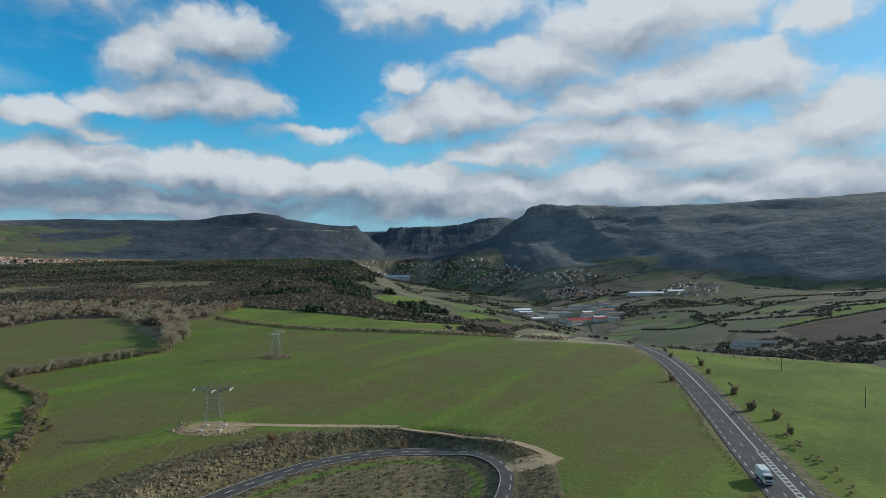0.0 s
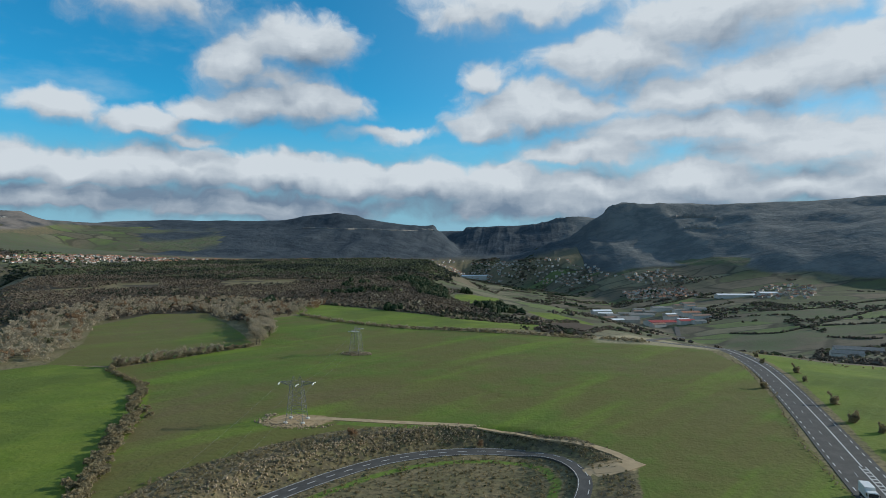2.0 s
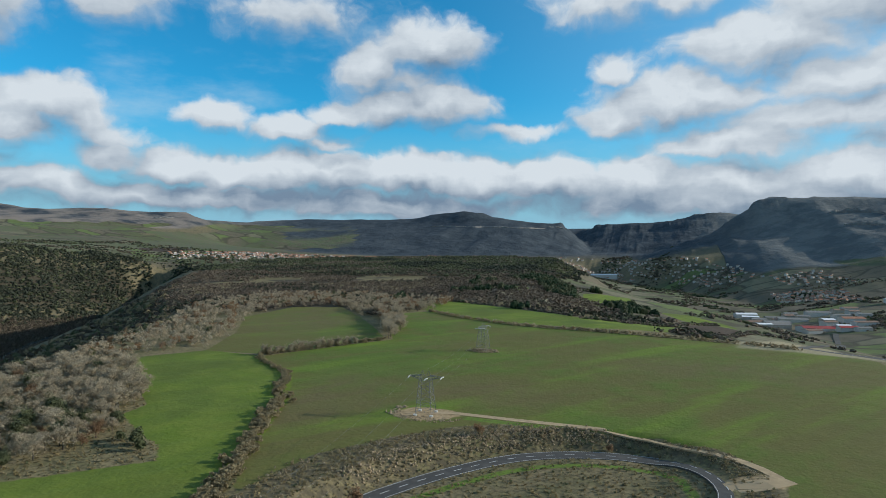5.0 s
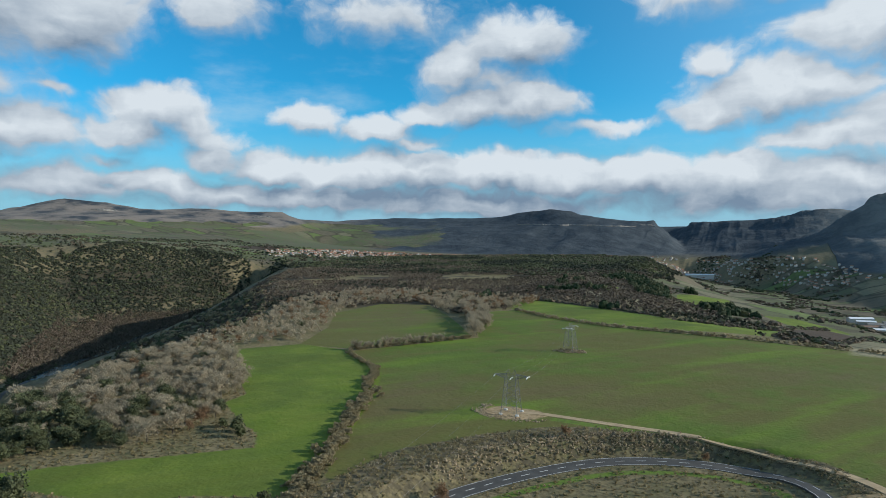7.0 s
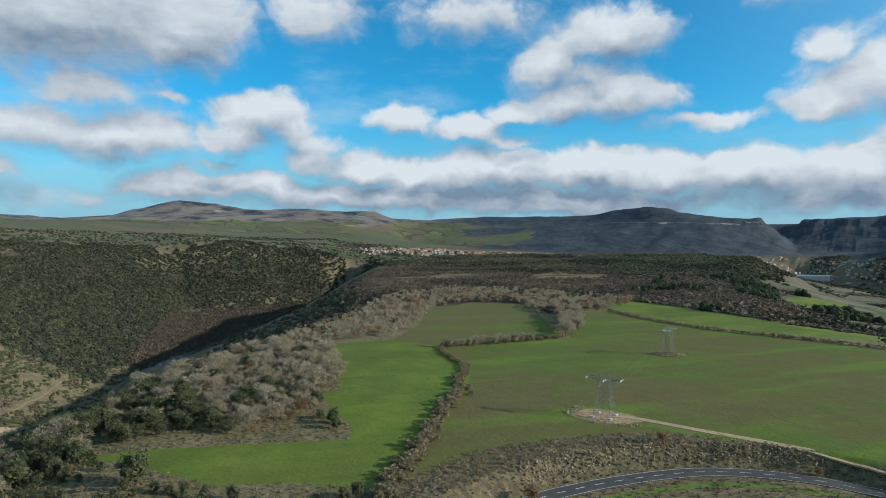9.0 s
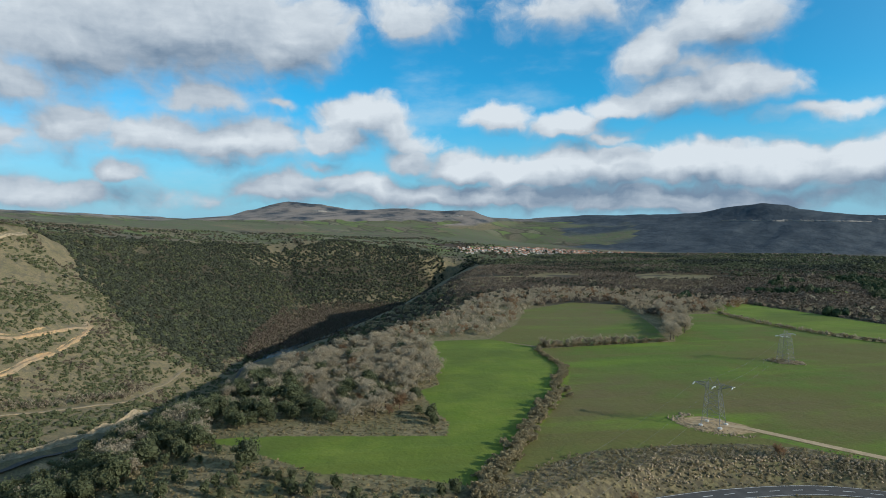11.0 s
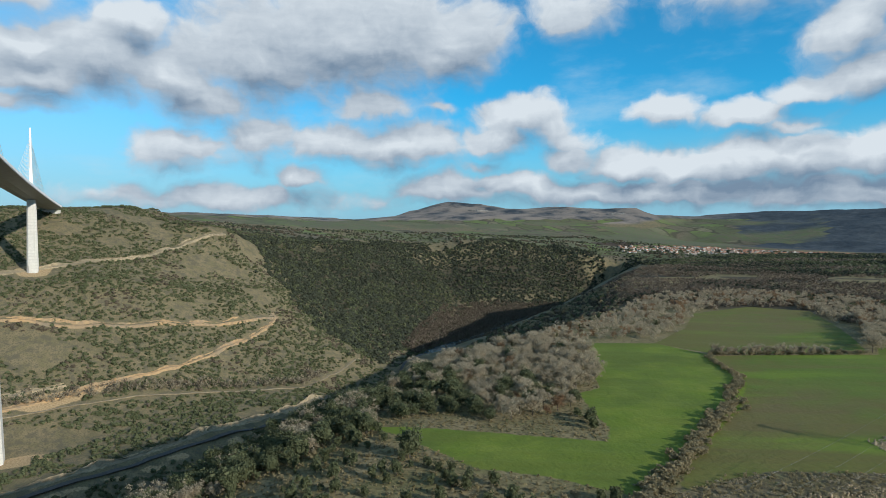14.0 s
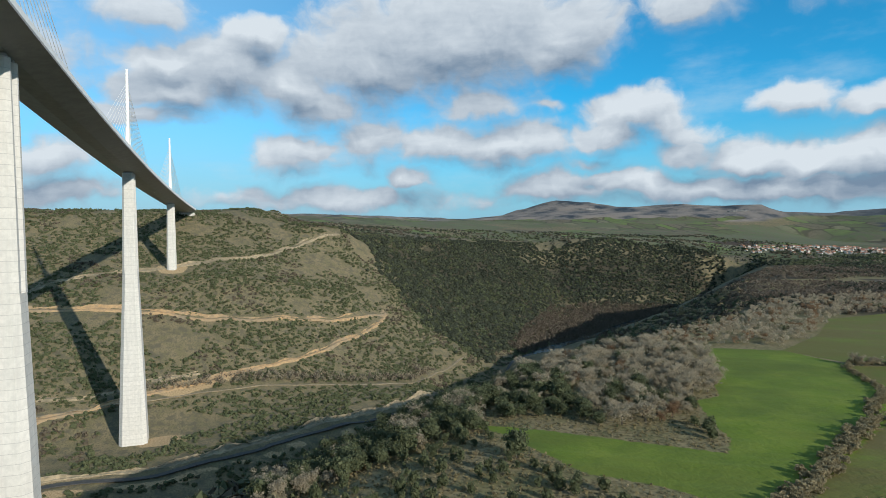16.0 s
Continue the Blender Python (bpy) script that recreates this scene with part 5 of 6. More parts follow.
far_domes("slope_hedges", [(a, b) for a, b, _ in SLOPE_TREES], [c for _, _, c in SLOPE_TREES], [OAK_SCRUB, HOLM], (r.random(len(SLOPE_TREES)) * 1.25).astype(int), "dark leafless hedges between fields on a slope", 0.8, False)
pts, r = throw(5200, 180, 520, 380, 800, 37, lambda x, y: inside(x, y, [(345, 765), (250, 560), (200, 400), (245, 380), (300, 330), (440, 611), (400, 650), (380, 700)]) & (rough(x, y, 45, 3, 52) > -0.25))
far_domes("combe_trees", pts, r.uniform(3, 6.5, len(pts)), [OAK_SCRUB, POPLAR, HOLM], mixed(pts, r, 2.1, 40), "bare trees and thickets in a shallow combe", 0.85, False)
pts, r = throw(26000, -1700, 1300, 1650, 3300, 39, lambda x, y: ((x > -250) | (np.hypot(x, y) < 2300)) & (within(x, y, PLATEAU) < -10) & (height(x, y) < np.where(x > 150, -62, 30)) & off_fields(x, y) & (rough(x, y, 210, 4, 54) > np.where(x > -100, 0.25, 0.02)) & (off_line(x, y, TARN) > 30))
far_domes("foothill_woods", pts, r.uniform(6, 12, len(pts)), [COPSE, HOLM, PINE], mixed(pts, r, 2.7, 170), "dark woods round the towns at the foot of the hills", 0.65, False)
# hedges that follow the lie of the valley
pts, r = throw(60000, 60, 1100, 900, 2700, 38, lambda x, y: (within(x, y, PLATEAU) < -30) & (np.abs(rough(x, y, 190, 2, 53)) < 0.035) & (off_line(x, y, MAIN_ROAD) > 12) & (height(x, y) < np.where(np.hypot(x, y) < 1500, 20, -60)))
far_domes("valley_hedges", pts, r.uniform(3, 6, len(pts)), [OAK_SCRUB, HOLM], (r.random(len(pts)) * 1.4).astype(int), "hedgerows between the fields of the broad valley", 0.8, False)


# tufts of dry grass on the rough ground
TUFT = material("dry_grass", twig_look((0.30, 0.24, 0.13), (0.15, 0.13, 0.062)), 0.95, spec=0.1)
thin(TUFT, 0.3)


def rough_ground(x, y):
    return (within(x, y, PLATEAU) > -25) & (within(x, y, BIG_FIELD) < 0) & (within(x, y, LUSH_FIELD) < 0) & (within(x, y, BACK_FIELD) < 0) & (off_line(x, y, HAIRPIN) > 3.4) & (off_line(x, y, TRACK) > 1.8) & (within(x, y, TOWER_PAD) < 0)


pts, r = throw(26000, -260, 30, 20, 215, 29, rough_ground)
far_plants("grass_tufts", pts, r.uniform(0.5, 1.3, len(pts)), [TUFT, BRAMBLE, JUNIPER], (r.random(len(pts)) ** 2.5 * 2.6).astype(int), 9, "tufts of dry winter grass on rough ground", 0.7, 0.28)

pts, r = throw(9000, -260, 60, 560, 1250, 33, lambda x, y: off_fields(x, y) & (inside(x, y, [(-203, 1075), (-118, 960), (-91, 796), (-142, 837)]) | (inside(x, y, [(-60, 770), (-20, 810), (20, 720), (-30, 690)]) & (rough(x, y, 30, 2, 91) > 0.1)) | (rough(x, y, 60, 2, 91) > 0.62)))
pts = pts[:1500]
far_domes("conifer_clumps", pts, r.uniform(5, 8, len(pts)), [PINE, HOLM], (r.random(len(pts)) * 1.6).astype(int), "dark conifer clumps on the slope below the plateau", 1.3)


# ---- tracks and banks on the gorge side ----
OCHRE = material("ochre_earth", speckled((0.42, 0.275, 0.14), (0.29, 0.205, 0.12), 0.25, 0.3, (0.22, 0.18, 0.125)), 0.95)
PALE_EARTH = material("pale_earth", speckled((0.38, 0.30, 0.19), (0.23, 0.19, 0.125), 0.25, 0.3, (0.17, 0.145, 0.1)), 0.95)


def hill_track(line, wide, mat, label, rise=3.0):
    """An earth track notched into a slope: an uneven bed, a broken bare bank above it, spoil below."""
    pts = smooth_line(line, 3.0)
    r = np.random.default_rng(len(pts))
    verts, faces = [], []
    for i, (x, y) in enumerate(pts):
        a, b = pts[max(0, i - 1)], pts[min(len(pts) - 1, i + 1)]
        d = math.hypot(b[0] - a[0], b[1] - a[1])
        nx, ny = -(b[1] - a[1]) / d, (b[0] - a[0]) / d
        if ground_z(x + nx * 8, y + ny * 8) < ground_z(x - nx * 8, y - ny * 8):
            nx, ny = -nx, -ny
        z = ground_z(x, y)
        w = wide * (0.85 + 0.5 * noise.noise(Vector((x * 0.03, y * 0.03, 1.0))))
        up = max(0.2, rise * (0.8 + 1.5 * noise.noise(Vector((x * 0.035, y * 0.035, 5.0)))))
        spoil = max(0.5, 2.5 + 3.0 * noise.noise(Vector((x * 0.05, y * 0.05, 9.0))))
        rows = [(-w * 0.5 - spoil, -2.6), (-w * 0.5 - spoil * 0.4, -0.5), (-w * 0.5, 0.5), (w * 0.5, 0.8)]
        rows += [(w * 0.5 + up * (0.15 + 0.2 * k), 0.8 + up * k / 3) for k in (1, 2, 3)] + [(w * 0.5 + up * 0.8 + 1.5, up - 2.5)]
        for k, (off, h) in enumerate(rows):
            j = 0.0 if k in (0, 7) else 0.12 if k in (2, 3) else 0.28
            off, h = off + r.normal() * j * 1.6, h + r.normal() * j
            verts.append((x + nx * off, y + ny * off, z + h))
        if i:
            o = 8 * (i - 1)
            faces += [(o + k, o + 8 + k, o + 9 + k, o + 1 + k) for k in range(7)]
    return tagged(raw("track", verts, faces, mat, smooth=False), label, "track", kind="structure")


hill_track(UPPER_TRACK, 5.0, PALE_EARTH, "pale earth track cut into the slope", 2.5)
hill_track(MID_TRACK, 5.5, OCHRE, "ochre earth track cut into the slope", 4.0)
hill_track(LOW_TRACK, 3.2, OCHRE, "ochre earth track winding down the slope", 2.0)
hill_track([(-512, -230), (-551, -116), (-552, -30), (-601, 92), (-650, 196), (-744, 324)], 2.0, PALE_EARTH, "pale cut bank above the valley road", 3.2)
hill_track([(-700, -240), (-690, -130), (-715, -60), (-735, -10)], 3.0, PALE_EARTH, "pale earth path on the slope", 1.0)


tagged(ribbon("road", UPPER_ROAD, 4.2, PALE_EARTH, 0.5), "narrow pale dusty road on a shelf above the valley road", "road", kind="structure")
r_ = np.random.default_rng(57)
ROAD_TREES = [(x - abs(r_.normal()) * 9 - 5, y + r_.normal() * 4, r_.uniform(5.0, 9.0)) for x, y in smooth_line([(-690, -60), (-712, 40), (-713, 136), (-722, 224), (-760, 270)], 1.1)]
far_plants("roadside_trees", [(a, b) for a, b, _ in ROAD_TREES], [c for _, _, c in ROAD_TREES], [TWIGS, POPLAR], (r_.random(len(ROAD_TREES)) * 1.6).astype(int), 110, "row of slim bare grey trees beside the shelf road", 1.35, 0.05)

# ---- lattice tower with wires ----
def rod_between(bm, a, b, w):
    a, b = Vector(a), Vector(b)
    d = (b - a).normalized()
    u = d.orthogonal().normalized() * w
    v = d.cross(u).normalized() * w
    skin_rings(bm, [loop(bm, [a + u, a + v, a - u, a - v]), loop(bm, [b + u, b + v, b - u, b - v])])


INSULATOR = material("pale_insulator", speckled((0.75, 0.78, 0.80), (0.6, 0.64, 0.66), 4.0, 0.0), 0.3)
ARMS = [(-6.2, 13.4), (0.0, 12.6), (6.2, 13.4)]


def lattice_tower(x, y, turn, label):
    root = tagged(new("lattice_tower"), label, "power pylon", "lattice towers of one power line")

    def half(z):
        return 3.1 - 1.0 * min(z, 10.5) / 10.5
    corners = ((-1, -1), (1, -1), (1, 1), (-1, 1))
    levels = (0.3, 2.6, 4.8, 6.8, 8.7, 10.5, 12.6, 14.2)
    for sx, sy in corners:
        bm = bmesh.new()
        rod_between(bm, (sx * half(0), sy * half(0), 0.2), (sx * half(10.5), sy * half(10.5), 10.5), 0.09)
        rod_between(bm, (sx * half(10.5), sy * half(10.5), 10.4), (sx * half(10.5), sy * half(10.5) * 0.45, 14.2), 0.08)
        finish(bm, "leg", GALVANISED, root)
        bm = bmesh.new()
        bmesh.ops.create_cone(bm, cap_ends=True, segments=14, radius1=0.75, radius2=0.7, depth=1.0, matrix=Matrix.Translation((sx * 3.1, sy * 3.1, 0.0)))
        finish(bm, "footing", CONCRETE, root, "pale round concrete footing")
    for i in range(4):
        (ax, ay), (bx, by) = corners[i], corners[(i + 1) % 4]
        for z0, z1 in zip(levels[:-1], levels[1:]):
            k0, k1 = half(z0), half(z1)
            f0, f1 = (1 if z0 <= 10.5 else 0.7), (1 if z1 <= 10.5 else 0.5)
            foot_a, foot_b = (ax * k0, ay * k0 * f0, z0), (bx * k0, by * k0 * f0, z0)
            head_a, head_b = (ax * k1, ay * k1 * f1, z1), (bx * k1, by * k1 * f1, z1)
            for p, q in ((foot_a, head_b), (foot_b, head_a), (head_a, head_b)):
                bm = bmesh.new()
                rod_between(bm, p, q, 0.036)
                finish(bm, "brace", GALVANISED, root)
    for side in (-1, 1):
        bm = bmesh.new()
        tip = Vector((side * 6.4, 0, 13.9))
        for sy in (-0.95, 0.95):
            rod_between(bm, (side * 2.0, sy, 14.2), tip, 0.08)
            rod_between(bm, (side * 2.0, sy, 12.7), tip, 0.08)
            for f in (0.25, 0.5, 0.75):
                a = Vector((side * 2.0, sy, 14.2)).lerp(tip, f)
                b = Vector((side * 2.0, sy, 12.7)).lerp(tip, f - 0.2)
                rod_between(bm, a, b, 0.045)
        for f in (0.2, 0.5, 0.8):
            rod_between(bm, Vector((side * 2.0, -0.95, 14.2)).lerp(tip, f), Vector((side * 2.0, 0.95, 14.2)).lerp(tip, f), 0.045)
        finish(bm, "crossarm", GALVANISED, root)
        bm = bmesh.new()
        rod_between(bm, (side * 2.0, 0, 14.1), (side * 1.2, 0, 16.0), 0.09)
        rod_between(bm, (0.4 * side, 0, 14.2), (side * 1.2, 0, 16.0), 0.07)
        finish(bm, "peak", GALVANISED, root)
    for u, z in ARMS:
        for s in (-1, 1):
            bm = bmesh.new()
            a, b = Vector((u, s * 0.3, z + 0.35)), Vector((u, s * 1.9, z))
            for k in range(6):
                c = a.lerp(b, (k + 0.5) / 6)
                bmesh.ops.create_cone(bm, cap_ends=True, segments=8, radius1=0.2, radius2=0.12, depth=0.16, matrix=Matrix.Translation(c) @ Matrix.Rotation(math.pi / 2, 4, "X"))
            finish(bm, "insulator", INSULATOR, root, "pale insulator string")
    root.matrix_world = pose(x, y, ground_z(x, y), 0, 0, turn)
    return root


TOWERS = [(-79, 211, 3.0), (-93, 343, 78.0), (-64, 20, 3.0)]
for x, y, turn in TOWERS:
    lattice_tower(x, y, turn, "grey galvanised lattice tower on four concrete footings")
for (x0, y0, t0), (x1, y1, t1) in zip((TOWERS[1], TOWERS[0]), (TOWERS[0], TOWERS[2])):
    for u, z in ARMS:
        a = pose(x0, y0, ground_z(x0, y0), 0, 0, t0) @ Vector((u, -1.9, z))
        b = pose(x1, y1, ground_z(x1, y1), 0, 0, t1) @ Vector((u, 1.9, z))
        bm = bmesh.new()
        rings = []
        for i in range(25):
            f = i / 24
            p = a.lerp(b, f) - Vector((0, 0, 4 * 3.2 * f * (1 - f)))
            rings.append(loop(bm, [p + Vector(o) for o in ((0.017, 0, 0), (0, 0, 0.017), (-0.017, 0, 0), (0, 0, -0.017))]))
        skin_rings(bm, rings)
        tagged(finish(bm, "power_cable", GALVANISED), "thin grey wire slung between lattice towers", "cable", "wires of the power line")

# ---- rocks round the tower pad and on the road bank ----
ROCK = material("limestone", speckled((0.38, 0.295, 0.19), (0.23, 0.175, 0.115), 1.2, 0.05, (0.29, 0.225, 0.145)), 0.95)


def rock_mesh(seed):
    r = np.random.default_rng(seed)
    bm = bmesh.new()
    bmesh.ops.create_icosphere(bm, subdivisions=1, radius=0.5)
    for v in bm.verts:
        v.co = Vector((v.co.x * r.uniform(0.7, 1.4), v.co.y * r.uniform(0.7, 1.3), v.co.z * r.uniform(0.45, 0.9)))
    me = bpy.data.meshes.new("rock")
    bm.to_mesh(me)
    bm.free()
    me.materials.append(ROCK)
    return me


ROCKS = [rock_mesh(i) for i in range(5)]


def rocks(places, lo, hi, label, group):
    for x, y in places:
        ob = new("rock", ROCKS[rng.integers(5)])
        s = rng.uniform(lo, hi)
        ob.matrix_world = Matrix.LocRotScale((x, y, ground_z(x, y) + 0.1 * s), Euler((rng.uniform(0, 1), rng.uniform(0, 1), rng.uniform(0, 6))), (s, s, s))
        tagged(ob, label, "rock", group)


rocks([(x, y) for x, y in scatter([(-92, 207), (-86, 202), (-74, 201), (-66, 205), (-70, 209), (-84, 207)], 70, 0.5, 61)], 0.3, 0.9, "pale limestone block beside the tower pad", "blocks round the tower pad")
rocks([(x, y) for x, y in scatter([(-94, 207), (-90, 206), (-88, 218), (-92, 219)], 24, 0.6, 62)], 0.5, 1.4, "pale limestone block beside the tower pad", "blocks round the tower pad")
rocks([(x, y) for x, y in scatter([(-80, 168), (-62, 188), (-44, 205), (-25, 212), (-10, 214), (-24, 209), (-46, 199), (-64, 182), (-78, 163)], 220, 0.7, 63)], 0.3, 1.0, "pale limestone block in the road cutting", "blocks of the road cutting")


def stone_heap(name, poly, count, lo, hi, seed, label):
    """Loose stones past counting, as one mesh."""
    r = np.random.default_rng(seed)
    forms = []
    for me in ROCKS:
        v = np.empty(len(me.vertices) * 3)
        me.vertices.foreach_get("co", v)
        forms.append(v.reshape(-1, 3))
    tri = np.array([p.vertices[:] for p in ROCKS[0].polygons])
    px, py = r.uniform(min(p[0] for p in poly), max(p[0] for p in poly), count * 5), r.uniform(min(p[1] for p in poly), max(p[1] for p in poly), count * 5)
    ok = inside(px, py, poly)
    px, py = px[ok][:count], py[ok][:count]
    pz, k = height(px, py), len(px)
    verts = np.concatenate([forms[r.integers(5)] @ np.array(Euler((r.uniform(0, 6), r.uniform(0, 6), r.uniform(0, 6))).to_matrix()) * r.uniform(lo, hi) + (px[i], py[i], pz[i] + 0.1) for i in range(k)])
    faces = np.concatenate([tri + i * len(forms[0]) for i in range(k)])
    tagged(new(name, fast_mesh(name, verts, faces, [ROCK])), label, "stones", kind="stuff")


stone_heap("stone_bank", [(-84, 150), (-74, 172), (-60, 190), (-46, 203), (-28, 211), (-14, 213.5), (-14, 208), (-26, 204.5), (-42, 196), (-56, 184), (-67, 168), (-77, 148)], 800, 0.2, 0.95, 66, "bank of pale broken limestone above the lower road")
stone_heap("pad_stones", [(-95, 210), (-91, 205), (-84, 201), (-74, 201), (-65, 205), (-64, 209), (-72, 206), (-84, 206), (-89, 211), (-90, 219), (-94, 218)], 130, 0.25, 0.8, 67, "rim of pale broken stones round the tower pad")
stone_heap("field_cairn", [(-101, 340), (-92, 335.5), (-83, 340), (-86, 347), (-98, 348)], 260, 0.5, 1.3, 68, "grey cairn of field stones under a tower")
rocks([(x, y) for x, y in scatter([(-99, 340), (-92, 337), (-86, 340), (-88, 346), (-97, 347)], 40, 0.8, 64)], 0.7, 1.5, "grey stone heap round a tower foot", "stones of the heap")
for x, y in scatter([(-99, 340), (-92, 337), (-86, 340), (-88, 346), (-97, 347)], 14, 1.6, 65):
    plant("bramble_bush", THORN[rng.integers(3)], x, y, 0.5, "low thorn bush on a stone heap", "bush", "bushes on the stone heap")

# ---- markings on the roads ----
def dash_mesh(length, width):
    bm = bmesh.new()
    bmesh.ops.create_cube(bm, size=1.0, matrix=Matrix.Diagonal((width, length, 0.03, 1)))
    me = bpy.data.meshes.new("dash")
    bm.to_mesh(me)
    bm.free()
    me.materials.append(PAINT)
    return me


def dashes(road, line, offset, length, gap, width, lift, lo=0.0, hi=1e9):
    me = dash_mesh(length, width)
    pts = smooth_line(line, 0.5)
    run, due = 0.0, lo
    for a, b in zip(pts, pts[1:]):
        d = math.hypot(b[0] - a[0], b[1] - a[1])
        run += d
        if run >= due and run < hi:
            due = run + length + gap
            nx, ny = -(b[1] - a[1]) / d, (b[0] - a[0]) / d
            x, y = a[0] + nx * offset, a[1] + ny * offset
            ob = new("dash", me)
            ob.parent = road
            u = (b[0] - a[0]) / d * length / 2, (b[1] - a[1]) / d * length / 2
            z0, z1 = ground_z(a[0] - u[0], a[1] - u[1]), ground_z(a[0] + u[0], a[1] + u[1])
            ob.matrix_world = pose(x, y, (z0 + z1) / 2 + lift, math.degrees(math.atan2(z1 - z0, length)), 0, math.degrees(math.atan2(-(b[0] - a[0]), b[1] - a[1])))


dashes(main_road, MAIN_ROAD, 5.3, 2.6, 3.4, 0.32, 0.18, 30, 420)
dashes(main_road, MAIN_ROAD, -5.3, 2.6, 3.4, 0.32, 0.18, 30, 420)
dashes(main_road, MAIN_ROAD, 1.7, 3.0, 10.0, 0.16, 0.18, 30, 420)
tagged(ribbon("centre_line", MAIN_ROAD[3:9], 0.42, PAINT, 0.18, offset=-1.7, thick=0.05, parent=main_road), "solid white centre line")
for off in (-1.0, -2.6):
    ribbon("edge_stripe", MAIN_ROAD[0:4], 0.3, PAINT, 0.18, offset=off, thick=0.05, parent=main_road)
dashes(main_road, MAIN_ROAD, -1.8, 0.8, 1.4, 1.4, 0.185, 4, 130)
dashes(lower_road, HAIRPIN, 0.0, 3.0, 3.2, 0.22, 0.18, 20, 330)
for off in (2.9, -2.9):
    ribbon("edge_line", HAIRPIN, 0.14, PAINT, 0.17, offset=off, thick=0.03, parent=lower_road)

# ---- lorry on the main road ----
WHITE_PAINT = material("white_body_paint", speckled((0.72, 0.72, 0.71), (0.66, 0.66, 0.65), 1.0, 0.0), 0.4, spec=0.5)
TYRE = material("tyre_rubber", speckled((0.02, 0.02, 0.02), (0.035, 0.035, 0.035), 4.0, 0.0), 0.9)
DARK_GLASS = material("dark_glass", speckled((0.02, 0.025, 0.03), (0.03, 0.035, 0.04), 1.0, 0.0), 0.08, spec=0.6)
LAMP = material("lamp_glass", speckled((0.8, 0.8, 0.78), (0.7, 0.7, 0.68), 3.0, 0.0), 0.2)


def box(size, at, bevel=0.05):
    bm = bmesh.new()
    bmesh.ops.create_cube(bm, size=1.0, matrix=Matrix.Translation(at) @ Matrix.Diagonal((*size, 1)))
    if bevel:
        bmesh.ops.bevel(bm, geom=bm.edges[:], offset=bevel, segments=2, affect="EDGES")
    return bm


def lorry(x, y, turn):
    root = tagged(new("lorry"), "white box lorry standing on the main road", "lorry")
    finish(box((2.4, 4.6, 2.5), (0, -0.85, 2.2)), "cargo_box", WHITE_PAINT, root)
    finish(box((2.3, 6.6, 0.35), (0, 0.4, 0.8)), "chassis", TYRE, root)
    cab = box((2.4, 2.0, 2.2), (0, 2.85, 1.75), 0.16)
    for v in cab.verts:
        if v.co.y > 3.0 and v.co.z > 1.9:
            v.co.y -= (v.co.z - 1.9) * 0.22
    cab = finish(cab, "cab", WHITE_PAINT, root)
    screen = box((2.1, 0.06, 0.9), (0, 3.80, 2.25), 0.02)
    for v in screen.verts:
        v.co.y -= (v.co.z - 1.9) * 0.2
    finish(screen, "windscreen", DARK_GLASS, cab, "dark windscreen")
    finish(box((1.7, 0.08, 0.4), (0, 3.88, 1.15), 0.02), "grille", TYRE, cab)
    finish(box((2.4, 0.2, 0.35), (0, 3.85, 0.65), 0.05), "bumper", GALVANISED, cab)
    for s in (-1, 1):
        finish(box((0.4, 0.08, 0.22), (s * 0.92, 3.9, 0.98), 0.02), "headlight", LAMP, cab)
        finish(box((0.08, 0.8, 0.6), (s * 1.21, 2.9, 2.2), 0.02), "side_window", DARK_GLASS, cab)
        finish(box((0.12, 0.25, 0.5), (s * 1.42, 3.6, 2.2), 0.04), "mirror", TYRE, cab)
        for wy in (2.6, -1.9):
            bm = bmesh.new()
            bmesh.ops.create_cone(bm, cap_ends=True, segments=20, radius1=0.5, radius2=0.5, depth=0.34, matrix=Matrix.Translation((s * 1.05, wy, 0.5)) @ Matrix.Rotation(math.pi / 2, 4, "Y"))
            wheel = finish(bm, "wheel", TYRE, root)
            bm = bmesh.new()
            bmesh.ops.create_cone(bm, cap_ends=True, segments=14, radius1=0.27, radius2=0.24, depth=0.38, matrix=Matrix.Translation((s * 1.05, wy, 0.5)) @ Matrix.Rotation(math.pi / 2, 4, "Y"))
            finish(bm, "rim", GALVANISED, wheel)
    root.matrix_world = pose(x, y, ground_z(x, y) + 0.16, 0, 0, turn)


lorry(86.0, 164.0, 170.0)

# ---- poles in the meadows ----
for x, y in ((170, 308), (164, 238)):
    bm = bmesh.new()
    bmesh.ops.create_cone(bm, cap_ends=True, segments=8, radius1=0.16, radius2=0.1, depth=8.5, matrix=Matrix.Translation((0, 0, 4.0)))
    ob = finish(bm, "utility_pole", BARK)
    ob.matrix_world = pose(x, y, ground_z(x, y))
    tagged(ob, "slim dark wooden utility pole in a meadow", "pole", "poles in the meadow")

# ---- limestone cliffs under the crests ----
CLIFF = material("pale_cliff", speckled((0.25, 0.238, 0.22), (0.175, 0.17, 0.16), 0.05, 0.5, (0.15, 0.148, 0.142)), 0.95)


def slope_point(az, el):
    """Where a hillside comes into sight at an azimuth and elevation."""
    d = np.arange(1800.0, 4700.0, 6.0)
    x, y = -d * math.sin(radians(az)), d * math.cos(radians(az))
    hit = np.nonzero(height(x, y) > EYE + d * math.tan(radians(el)))[0]
    i = hit[0] if len(hit) else -1
    return float(x[i]), float(y[i]), float(EYE + d[i] * math.tan(radians(el)))


